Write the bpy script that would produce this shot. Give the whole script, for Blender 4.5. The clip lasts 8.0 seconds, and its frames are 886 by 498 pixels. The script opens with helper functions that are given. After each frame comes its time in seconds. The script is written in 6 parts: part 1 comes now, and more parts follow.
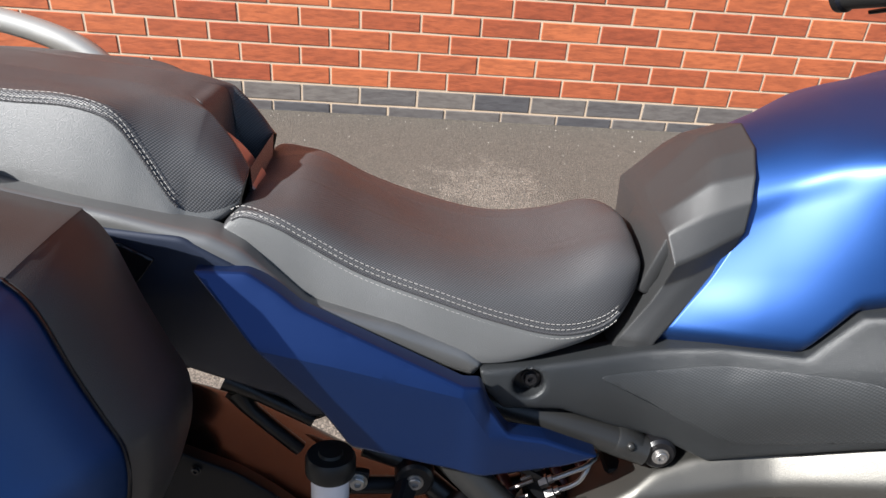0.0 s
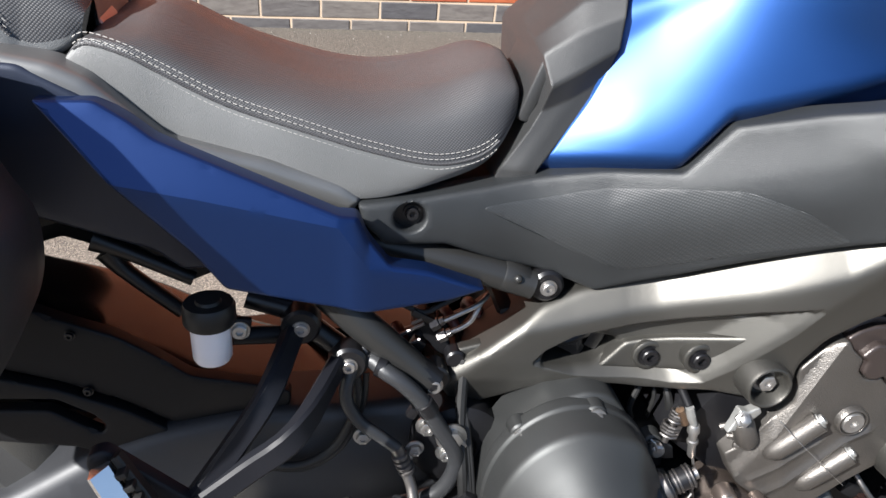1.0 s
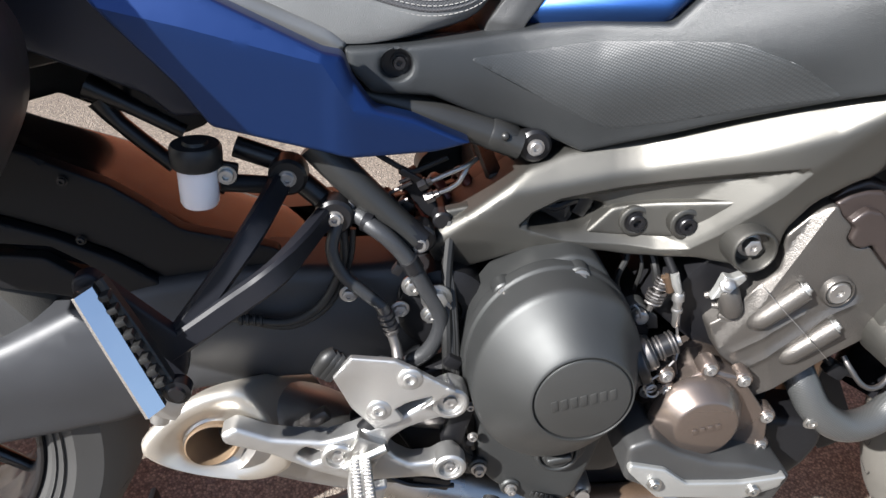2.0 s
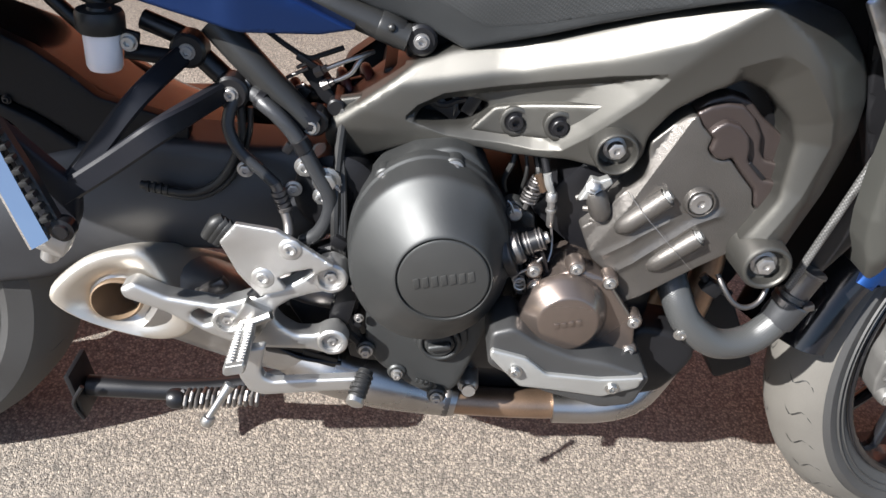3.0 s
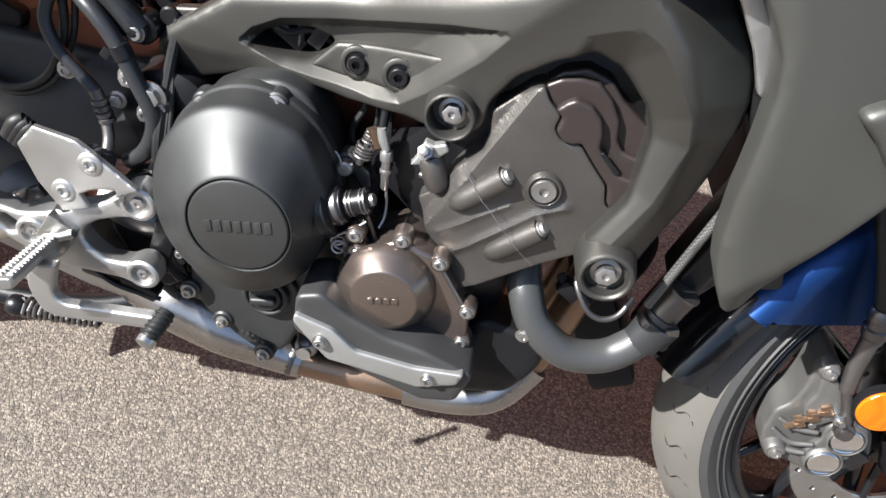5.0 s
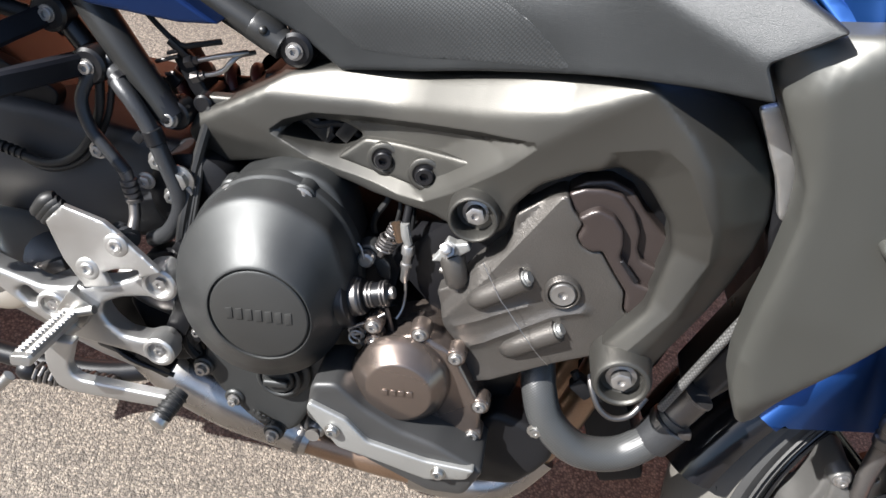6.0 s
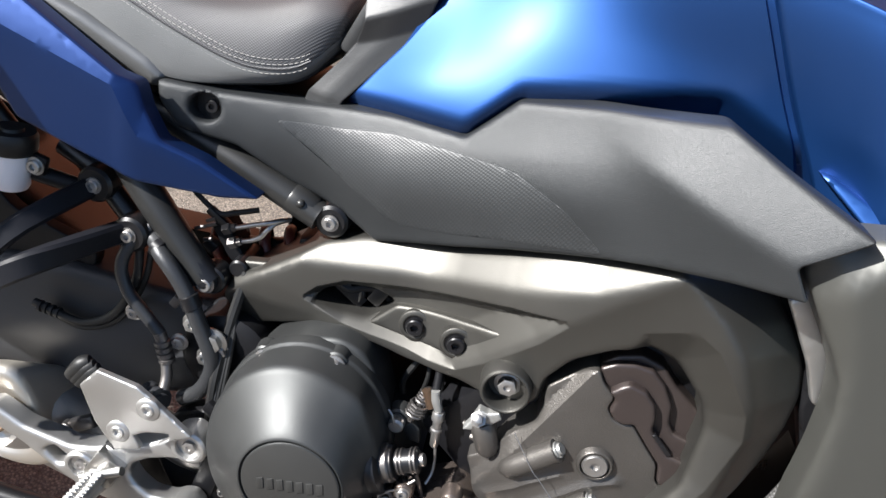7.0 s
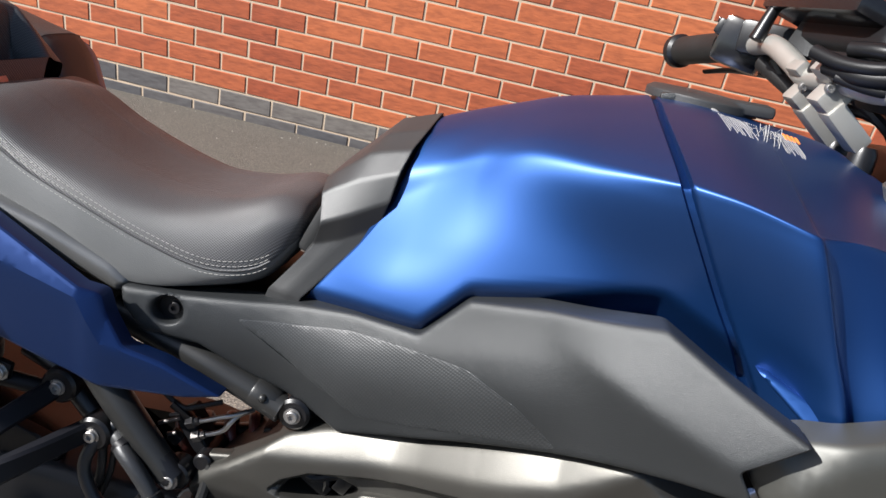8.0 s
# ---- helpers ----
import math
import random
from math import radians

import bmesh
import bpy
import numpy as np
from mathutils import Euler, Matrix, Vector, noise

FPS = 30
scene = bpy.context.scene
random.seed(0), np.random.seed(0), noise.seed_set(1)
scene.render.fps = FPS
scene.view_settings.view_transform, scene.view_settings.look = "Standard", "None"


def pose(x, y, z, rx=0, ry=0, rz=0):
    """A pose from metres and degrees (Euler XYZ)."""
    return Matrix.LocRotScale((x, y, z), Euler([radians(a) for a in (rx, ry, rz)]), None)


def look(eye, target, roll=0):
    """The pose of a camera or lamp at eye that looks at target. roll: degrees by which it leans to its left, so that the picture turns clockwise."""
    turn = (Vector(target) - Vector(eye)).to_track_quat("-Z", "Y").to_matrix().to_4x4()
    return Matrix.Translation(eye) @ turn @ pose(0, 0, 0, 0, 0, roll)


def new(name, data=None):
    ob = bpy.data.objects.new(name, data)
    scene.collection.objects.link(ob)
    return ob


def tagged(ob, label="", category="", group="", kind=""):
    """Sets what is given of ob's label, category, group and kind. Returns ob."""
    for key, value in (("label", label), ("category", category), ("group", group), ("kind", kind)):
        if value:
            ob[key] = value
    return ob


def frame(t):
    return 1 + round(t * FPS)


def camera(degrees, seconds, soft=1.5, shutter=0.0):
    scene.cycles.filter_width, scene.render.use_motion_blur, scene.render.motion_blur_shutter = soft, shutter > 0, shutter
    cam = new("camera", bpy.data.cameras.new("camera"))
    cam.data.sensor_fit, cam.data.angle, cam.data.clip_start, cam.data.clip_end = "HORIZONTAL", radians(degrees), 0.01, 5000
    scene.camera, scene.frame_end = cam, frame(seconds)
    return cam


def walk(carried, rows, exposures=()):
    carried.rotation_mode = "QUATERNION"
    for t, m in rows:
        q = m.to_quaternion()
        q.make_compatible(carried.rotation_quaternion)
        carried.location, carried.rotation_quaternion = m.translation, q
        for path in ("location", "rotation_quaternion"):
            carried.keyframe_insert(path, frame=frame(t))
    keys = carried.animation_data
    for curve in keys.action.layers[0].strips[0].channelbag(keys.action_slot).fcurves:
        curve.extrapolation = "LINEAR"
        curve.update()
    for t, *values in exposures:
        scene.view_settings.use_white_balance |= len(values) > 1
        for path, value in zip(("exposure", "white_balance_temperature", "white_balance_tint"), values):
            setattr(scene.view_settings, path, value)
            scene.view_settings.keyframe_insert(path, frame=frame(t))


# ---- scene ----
cam = camera(58.6, 8.0)
PATH = [
    (0, (-0.2493, -0.6336, 1.1961), (-0.1440, 0.8568, 0.1926), 4.9),
    (0.5, (-0.2070, -0.6543, 1.1637), (-0.0018, 0.7983, 0.1197), 5),
    (1, (-0.2025, -0.6696, 1.1160), (0.0639, 0.7254, 0.0099), 5.7),
    (1.5, (-0.2007, -0.6867, 1.0773), (0.0585, 0.6732, -0.0729), 5.8),
    (2, (-0.1719, -0.7353, 1.0476), (0.0432, 0.6111, -0.1269), 6.1),
    (2.2, (-0.1422, -0.7686, 1.0449), (0.0594, 0.5670, -0.1449), 6.6),
    (3.3, (0.0261, -0.8361, 1.0242), (0.1188, 0.4527, -0.2295), 9.3),
    (3.5, (0.0612, -0.8082, 1.0062), (0.1341, 0.4662, -0.2619), 9.9),
    (4, (0.1359, -0.7470, 0.9801), (0.1800, 0.4950, -0.3213), 11.8),
    (4.2, (0.1548, -0.7470, 0.9756), (0.1953, 0.4806, -0.3402), 12.7),
    (5.3, (0.2016, -0.7479, 1.0233), (0.2088, 0.4797, -0.2934), 15.9),
    (5.5, (0.1935, -0.7425, 1.0296), (0.1962, 0.5031, -0.2691), 16.3),
    (6, (0.1719, -0.7281, 1.0386), (0.1512, 0.5724, -0.2061), 16.5),
    (6.5, (0.1485, -0.7119, 1.0593), (0.0855, 0.6498, -0.1161), 15.8),
    (7, (0.1314, -0.7047, 1.0881), (0.0387, 0.7272, 0.0018), 14.8),
    (7.5, (0.1242, -0.6975, 1.1295), (0.0207, 0.8073, 0.1476), 13.5),
    (8, (0.1386, -0.6804, 1.1592), (0.0090, 0.8874, 0.2844), 11.8),
]
walk(cam, [(t, look(eye, target, roll)) for t, eye, target, roll in PATH], [(0.0, 1.46), (0.5, 1.62), (1.5, 1.82), (2.2, 1.98), (4.0, 1.84), (6.0, 1.87), (7.0, 1.74), (8.0, 1.28)])

# ---- daylight ----
SUN_TO = Vector((-1.06, -0.58, 1.0)).normalized()  # towards the sun
world = bpy.data.worlds.new("sky")
world.use_nodes = True
scene.world = world
sky = world.node_tree.nodes.new("ShaderNodeTexSky")
sky.sky_type, sky.sun_disc = "NISHITA", False
sky.sun_elevation = math.asin(SUN_TO.z)
sky.sun_rotation = math.atan2(SUN_TO.x, SUN_TO.y)
back = world.node_tree.nodes["Background"]
back.inputs["Strength"].default_value = 0.072
world.node_tree.links.new(sky.outputs[0], back.inputs["Color"])
lamp = bpy.data.lights.new("sun", "SUN")
lamp.energy, lamp.angle, lamp.color = 5.0, radians(0.6), (1.0, 0.985, 0.965)
sun = new("sun", lamp)
sun.matrix_world = look(SUN_TO * 20, (0, 0, 0))

# ---- materials ----


def shader(name, colour, rough=0.5, metal=0.0, spread=0.15, patch=6.0, grain=0.0, grain_size=900.0, coat=0.0, rough_spread=0.08, spec=0.5, edge=0.0):
    """A surface with soft patches of tone and wear, a fine relief, and edges that look rounded off by edge metres."""
    m = bpy.data.materials.new(name)
    m.use_nodes = True
    n, l = m.node_tree.nodes, m.node_tree.links
    b = n["Principled BSDF"]
    b.inputs["Metallic"].default_value = metal
    b.inputs["Coat Weight"].default_value = coat
    b.inputs["Coat Roughness"].default_value = 0.38
    b.inputs["Specular IOR Level"].default_value = spec
    co = n.new("ShaderNodeTexCoord")
    big, fine = n.new("ShaderNodeTexNoise"), n.new("ShaderNodeTexNoise")
    big.inputs["Scale"].default_value, big.inputs["Detail"].default_value = patch, 6
    fine.inputs["Scale"].default_value, fine.inputs["Detail"].default_value = grain_size, 3
    for t in (big, fine):
        l.new(co.outputs["Object"], t.inputs["Vector"])
    mix = n.new("ShaderNodeMix")
    mix.data_type = "RGBA"
    c = Vector(colour)
    mix.inputs[6].default_value = (*(c * (1 - spread)), 1)
    mix.inputs[7].default_value = (*(c * (1 + spread)), 1)
    both = n.new("ShaderNodeMath")
    both.operation = "MULTIPLY_ADD"
    l.new(fine.outputs["Fac"], both.inputs[0])
    both.inputs[1].default_value = 0.4
    l.new(big.outputs["Fac"], both.inputs[2])
    less = n.new("ShaderNodeMath")
    less.operation = "SUBTRACT"
    less.use_clamp = True
    l.new(both.outputs[0], less.inputs[0])
    less.inputs[1].default_value = 0.2
    l.new(less.outputs[0], mix.inputs[0])
    l.new(mix.outputs[2], b.inputs["Base Color"])
    rg = n.new("ShaderNodeMapRange")
    rg.inputs[1].default_value, rg.inputs[2].default_value = 0.3, 0.7
    rg.inputs[3].default_value, rg.inputs[4].default_value = max(0.03, rough - rough_spread), rough + rough_spread
    l.new(big.outputs["Fac"], rg.inputs[0])
    l.new(rg.outputs[0], b.inputs["Roughness"])
    worn = None
    if edge:
        worn = n.new("ShaderNodeBevel")
        worn.samples = 4
        worn.inputs["Radius"].default_value = edge
        l.new(worn.outputs[0], b.inputs["Normal"])
    if grain:
        bump = n.new("ShaderNodeBump")
        bump.inputs["Strength"].default_value, bump.inputs["Distance"].default_value = grain, 0.0006
        l.new(fine.outputs["Fac"], bump.inputs["Height"])
        if worn:
            l.new(worn.outputs[0], bump.inputs["Normal"])
        l.new(bump.outputs[0], b.inputs["Normal"])
    return m


def woven(name, colour, rough, pitch, strength, solid=False, contrast=1.0):
    """A fabric or pad of small raised dots in rows."""
    m = shader(name, colour, rough, 0.0, 0.2, 9.0)
    n, l = m.node_tree.nodes, m.node_tree.links
    b = n["Principled BSDF"]
    co = n.new("ShaderNodeTexCoord")
    vor = n.new("ShaderNodeTexVoronoi")
    vor.inputs["Scale"].default_value, vor.inputs["Randomness"].default_value = 1 / pitch, 0.0
    turn = n.new("ShaderNodeMapping")
    if solid:
        turn.inputs["Rotation"].default_value = (0.15, 0.78, 0.25)
        l.new(co.outputs["Object"], turn.inputs["Vector"])
    else:  # rows that run over the edge of the thing
        turn.inputs["Rotation"].default_value = (0, 0, 0.6)
        vor.voronoi_dimensions = "2D"
        cut, both, flat = n.new("ShaderNodeSeparateXYZ"), n.new("ShaderNodeMath"), n.new("ShaderNodeCombineXYZ")
        l.new(co.outputs["Object"], cut.inputs[0])
        l.new(cut.outputs[1], both.inputs[0])
        l.new(cut.outputs[2], both.inputs[1])
        l.new(cut.outputs[0], flat.inputs[0])
        l.new(both.outputs[0], flat.inputs[1])
        l.new(flat.outputs[0], turn.inputs["Vector"])
    l.new(turn.outputs[0], vor.inputs["Vector"])
    dots = n.new("ShaderNodeMapRange")
    dots.inputs[1].default_value, dots.inputs[2].default_value = 0.15, 0.65
    dots.inputs[3].default_value, dots.inputs[4].default_value = 1 + 0.35 * contrast, 1 - 0.65 * contrast
    l.new(vor.outputs["Distance"], dots.inputs[0])
    weave = n.new("ShaderNodeMix")
    weave.data_type, weave.blend_type = "RGBA", "MULTIPLY"
    weave.inputs[0].default_value = 1.0
    l.new(b.inputs["Base Color"].links[0].from_socket, weave.inputs[6])
    l.new(dots.outputs[0], weave.inputs[7])
    l.new(weave.outputs[2], b.inputs["Base Color"])
    bump = n.new("ShaderNodeBump")
    bump.invert = True
    bump.inputs["Strength"].default_value, bump.inputs["Distance"].default_value = strength, 0.0006
    l.new(vor.outputs["Distance"], bump.inputs["Height"])
    l.new(bump.outputs[0], b.inputs["Normal"])
    return m


def asphalt():
    m = shader("asphalt", (0.145, 0.128, 0.112), 0.85, 0.0, 0.25, 1.3)
    n, l = m.node_tree.nodes, m.node_tree.links
    b = n["Principled BSDF"]
    co = n.new("ShaderNodeTexCoord")
    stone = n.new("ShaderNodeTexVoronoi")
    stone.inputs["Scale"].default_value = 270
    tiny = n.new("ShaderNodeTexVoronoi")
    tiny.inputs["Scale"].default_value = 600
    for t in (stone, tiny):
        l.new(co.outputs["Object"], t.inputs["Vector"])
    ramp = n.new("ShaderNodeValToRGB")
    e = ramp.color_ramp.elements
    e[0].position, e[0].color = 0.02, (0.057, 0.049, 0.041, 1)
    e[1].position, e[1].color = 1.0, (0.258, 0.22, 0.176, 1)
    mid = ramp.color_ramp.elements.new(0.7)
    mid.color = (0.17, 0.144, 0.116, 1)
    low = ramp.color_ramp.elements.new(0.16)
    low.color = (0.108, 0.092, 0.075, 1)
    split = n.new("ShaderNodeSeparateColor")
    l.new(stone.outputs["Color"], split.inputs[0])
    l.new(split.outputs[0], ramp.inputs[0])
    old = b.inputs["Base Color"].links[0].from_socket
    mix = n.new("ShaderNodeMix")
    mix.data_type = "RGBA"
    mix.inputs[0].default_value = 0.8
    l.new(old, mix.inputs[6])
    # dark bitumen between the stones
    pit = n.new("ShaderNodeMapRange")
    pit.inputs[1].default_value, pit.inputs[2].default_value = 0.34, 0.72
    pit.inputs[3].default_value, pit.inputs[4].default_value = 1.14, 0.45
    l.new(stone.outputs["Distance"], pit.inputs[0])
    bed = n.new("ShaderNodeMix")
    bed.data_type, bed.blend_type = "RGBA", "MULTIPLY"
    bed.inputs[0].default_value = 1.0
    l.new(ramp.outputs[0], bed.inputs[6])
    l.new(pit.outputs[0], bed.inputs[7])
    l.new(bed.outputs[2], mix.inputs[7])
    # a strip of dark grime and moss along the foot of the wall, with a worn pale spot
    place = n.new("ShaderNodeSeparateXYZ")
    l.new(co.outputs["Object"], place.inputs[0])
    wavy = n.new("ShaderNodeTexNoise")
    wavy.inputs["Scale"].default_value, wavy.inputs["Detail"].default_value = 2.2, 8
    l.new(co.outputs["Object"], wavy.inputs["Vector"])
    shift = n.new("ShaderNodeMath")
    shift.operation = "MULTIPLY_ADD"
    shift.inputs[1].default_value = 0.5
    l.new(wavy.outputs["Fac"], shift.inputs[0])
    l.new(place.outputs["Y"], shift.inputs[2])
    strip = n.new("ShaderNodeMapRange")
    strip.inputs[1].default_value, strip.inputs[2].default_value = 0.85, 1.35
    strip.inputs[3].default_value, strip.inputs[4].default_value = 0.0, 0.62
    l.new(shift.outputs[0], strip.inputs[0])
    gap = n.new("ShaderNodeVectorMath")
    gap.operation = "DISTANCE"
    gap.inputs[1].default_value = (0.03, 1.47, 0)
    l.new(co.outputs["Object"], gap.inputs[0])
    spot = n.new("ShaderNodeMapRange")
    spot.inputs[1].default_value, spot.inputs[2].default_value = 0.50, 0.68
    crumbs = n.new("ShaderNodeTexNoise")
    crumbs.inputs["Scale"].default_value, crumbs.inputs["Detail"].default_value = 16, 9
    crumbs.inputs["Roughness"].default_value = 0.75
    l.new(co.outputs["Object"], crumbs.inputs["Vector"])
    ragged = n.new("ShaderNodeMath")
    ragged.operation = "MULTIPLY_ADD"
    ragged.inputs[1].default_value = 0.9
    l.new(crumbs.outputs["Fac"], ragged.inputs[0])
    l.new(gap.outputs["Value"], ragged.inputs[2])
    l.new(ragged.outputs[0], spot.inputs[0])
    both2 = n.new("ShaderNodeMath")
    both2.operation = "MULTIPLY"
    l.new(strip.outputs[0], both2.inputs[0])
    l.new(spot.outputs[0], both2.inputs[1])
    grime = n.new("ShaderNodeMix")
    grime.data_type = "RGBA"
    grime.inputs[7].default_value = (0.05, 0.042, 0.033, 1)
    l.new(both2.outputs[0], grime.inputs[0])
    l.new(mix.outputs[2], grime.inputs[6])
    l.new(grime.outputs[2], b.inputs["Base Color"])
    add = n.new("ShaderNodeMath")
    l.new(stone.outputs["Distance"], add.inputs[0])
    l.new(tiny.outputs["Distance"], add.inputs[1])
    bump = n.new("ShaderNodeBump")
    bump.invert = True
    bump.inputs["Strength"].default_value, bump.inputs["Distance"].default_value = 0.7, 0.0025
    l.new(add.outputs[0], bump.inputs["Height"])
    l.new(bump.outputs[0], b.inputs["Normal"])
    return m


def brick_clay(name, dark, light, island):
    """Wire-cut clay: each brick has its own tone, with streaks and drag marks along it."""
    m = shader(name, light, 0.85, 0.0, 0.2, 14.0)
    n, l = m.node_tree.nodes, m.node_tree.links
    b = n["Principled BSDF"]
    own = n.new("ShaderNodeNewGeometry") if island else n.new("ShaderNodeObjectInfo")
    ramp = n.new("ShaderNodeValToRGB")
    e = ramp.color_ramp.elements
    e[0].color, e[1].color = (*dark, 1), (*light, 1)
    l.new(own.outputs["Random Per Island" if island else "Random"], ramp.inputs[0])
    geo = n.new("ShaderNodeNewGeometry")
    size = n.new("ShaderNodeMapping")
    size.inputs["Scale"].default_value = (26, 26, 95)
    l.new(geo.outputs["Position"], size.inputs["Vector"])
    drag = n.new("ShaderNodeTexNoise")
    drag.inputs["Scale"].default_value, drag.inputs["Detail"].default_value = 1.0, 5
    l.new(size.outputs[0], drag.inputs["Vector"])
    tone = n.new("ShaderNodeMix")
    tone.data_type, tone.blend_type = "RGBA", "MULTIPLY"
    tone.inputs[0].default_value = 0.75
    l.new(ramp.outputs[0], tone.inputs[6])
    grey = n.new("ShaderNodeValToRGB")
    g = grey.color_ramp.elements
    g[0].position, g[0].color = 0.30, (0.68, 0.62, 0.60, 1)
    g[1].position, g[1].color = 0.62, (1.15, 1.12, 1.05, 1)
    l.new(drag.outputs["Fac"], grey.inputs[0])
    l.new(grey.outputs[0], tone.inputs[7])
    l.new(tone.outputs[2], b.inputs["Base Color"])
    bump = n.new("ShaderNodeBump")
    bump.inputs["Strength"].default_value, bump.inputs["Distance"].default_value = 0.45, 0.003
    l.new(drag.outputs["Fac"], bump.inputs["Height"])
    l.new(bump.outputs[0], b.inputs["Normal"])
    return m


ASPHALT = asphalt()
RED, RED_FAR = (brick_clay("red_brick" + s, (0.235, 0.050, 0.019), (0.36, 0.100, 0.036), f) for s, f in (("", False), ("_field", True)))
BLUE, BLUE_FAR = (brick_clay("blue_brick" + s, (0.055, 0.055, 0.062), (0.115, 0.104, 0.098), f) for s, f in (("", False), ("_field", True)))
CONCRETE = shader("grey_render", (0.34, 0.335, 0.32), 0.9, 0, 0.2, 2, 0.4, 300)
MORTAR = shader("mortar", (0.42, 0.325, 0.235), 0.95, 0, 0.22, 9, 0.6, 700)
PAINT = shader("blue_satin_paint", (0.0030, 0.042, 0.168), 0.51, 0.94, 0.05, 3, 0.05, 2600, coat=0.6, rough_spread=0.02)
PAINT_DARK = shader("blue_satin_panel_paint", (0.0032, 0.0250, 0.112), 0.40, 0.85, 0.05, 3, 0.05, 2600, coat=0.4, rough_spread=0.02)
WEAVE = woven("woven_seat_vinyl", (0.049, 0.049, 0.051), 0.44, 0.0021, 1.0)
VINYL = shader("smooth_seat_vinyl", (0.096, 0.098, 0.098), 0.46, 0, 0.2, 14, 0.6, 1300)
THREAD = shader("white_thread", (0.30, 0.29, 0.27), 0.8)
GREY = shader("grey_textured_cover", (0.0185, 0.0202, 0.0215), 0.45, 0.3, 0.10, 8, 0.5, 1900, spec=0.55)
KNURL = woven("knurled_grey_plastic", (0.0185, 0.0202, 0.0215), 0.43, 0.0024, 0.45, contrast=0.45)
GRAPHITE = shader("graphite_frame_paint", (0.078, 0.0755, 0.0690), 0.44, 0.85, 0.07, 6, 0.20, 1200, edge=0.0022)
SHROUD = shader("matt_grey_cowl_paint", (0.052, 0.052, 0.047), 0.44, 0.4, 0.06, 6, 0.08, 2200, edge=0.003)
TRIM = shader("dark_grey_trim_plastic", (0.026, 0.0265, 0.027), 0.48, 0.2, 0.1, 9, 0.35, 1300, edge=0.0025)
ENGINE = shader("black_engine_paint", (0.047, 0.0485, 0.0485), 0.51, 0.75, 0.08, 9, 0.16, 1500, edge=0.0014)
CAST = shader("cast_dark_cover", (0.100, 0.093, 0.086), 0.38, 0.75, 0.22, 14, 0.6, 760, edge=0.0009)
BROWN = shader("brown_black_cover", (0.036, 0.028, 0.026), 0.36, 0.4, 0.1, 9, 0.2, 1200, edge=0.0012)
BRONZE = shader("bronze_cover", (0.17, 0.138, 0.12), 0.28, 0.85, 0.08, 9, 0.08, 1500, edge=0.0012)
ALU = shader("satin_aluminium", (0.43, 0.425, 0.415), 0.43, 0.95, 0.07, 18, 0.15, 1200, edge=0.0012)
STEEL = shader("bright_steel", (0.42, 0.415, 0.40), 0.36, 1.0, 0.1, 30, 0.1, 1500)
DULL = shader("dull_steel", (0.32, 0.31, 0.30), 0.38, 0.9, 0.2, 30, 0.2, 900)
BLACK = shader("satin_black_metal", (0.006, 0.006, 0.007), 0.34, 0.1, 0.15, 12, 0.1, 1200, spec=0.4)
GLOSS = shader("glossy_black_plastic", (0.006, 0.006, 0.007), 0.17, 0.0, 0.2, 12, 0.0)
TUBE = shader("dark_grey_tube_paint", (0.027, 0.027, 0.0265), 0.34, 0.5, 0.1, 9, 0.15, 1300)
SLIDER = shader("grey_black_slider_plastic", (0.023, 0.023, 0.023), 0.46, 0.0, 0.15, 12, 0.3, 1300)
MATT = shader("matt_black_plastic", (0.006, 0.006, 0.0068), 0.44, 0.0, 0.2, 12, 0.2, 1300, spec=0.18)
RUBBER = shader("black_rubber", (0.009, 0.009, 0.009), 0.48, 0, 0.25, 25, 0.2, 900, spec=0.35)
TYRE = shader("dusty_tyre_rubber", (0.072, 0.067, 0.059), 0.75, 0, 0.25, 12, 0.3, 700)
HOSE = shader("ribbed_hose_rubber", (0.026, 0.027, 0.029), 0.38, 0.3, 0.1, 30, 0.4, 700)
HEAT = shader("heat_browned_steel", (0.26, 0.175, 0.12), 0.36, 0.9, 0.35, 16, 0.2, 500)
SILENCER = shader("brushed_silencer_steel", (0.55, 0.51, 0.45), 0.42, 0.9, 0.08, 10, 0.1, 1200)
BORE = shader("sooty_pipe_bore", (0.20, 0.14, 0.09), 0.5, 0.5, 0.3, 30, 0.3, 800)
FLUID = shader("translucent_white_plastic", (0.72, 0.68, 0.68), 0.35, 0, 0.05, 20)
AMBER = woven("amber_reflector", (0.55, 0.125, 0.002), 0.22, 0.0028, 0.6, True, 0.5)
LABEL = shader("label_print", (0.27, 0.26, 0.25), 0.6)
ORANGE = shader("orange_print", (0.75, 0.2, 0.04), 0.6)
PINK = shader("pink_lit_notch_wall", (0.45, 0.24, 0.18), 0.3, 0.4)
SILVER = shader("silver_painted_bar", (0.36, 0.35, 0.325), 0.38, 0.6, 0.06, 12)
BRAID = woven("braided_steel_hose", (0.075, 0.074, 0.072), 0.33, 0.0024, 0.8, True)
PLATE = shader("brushed_grey_plate", (0.30, 0.30, 0.29), 0.42, 0.7, 0.1, 20, 0.2, 900)
RIBBED = woven("ribbed_hose_weave", (0.036, 0.037, 0.037), 0.33, 0.0025, 0.5, contrast=0.3)
PIPE = shader("grey_exhaust_steel", (0.13, 0.122, 0.118), 0.40, 0.9, 0.3, 12, 0.2, 700)
POLISH = shader("polished_alloy", (0.72, 0.72, 0.72), 0.16, 1.0, 0.05, 18, 0.05, 1200, rough_spread=0.04)
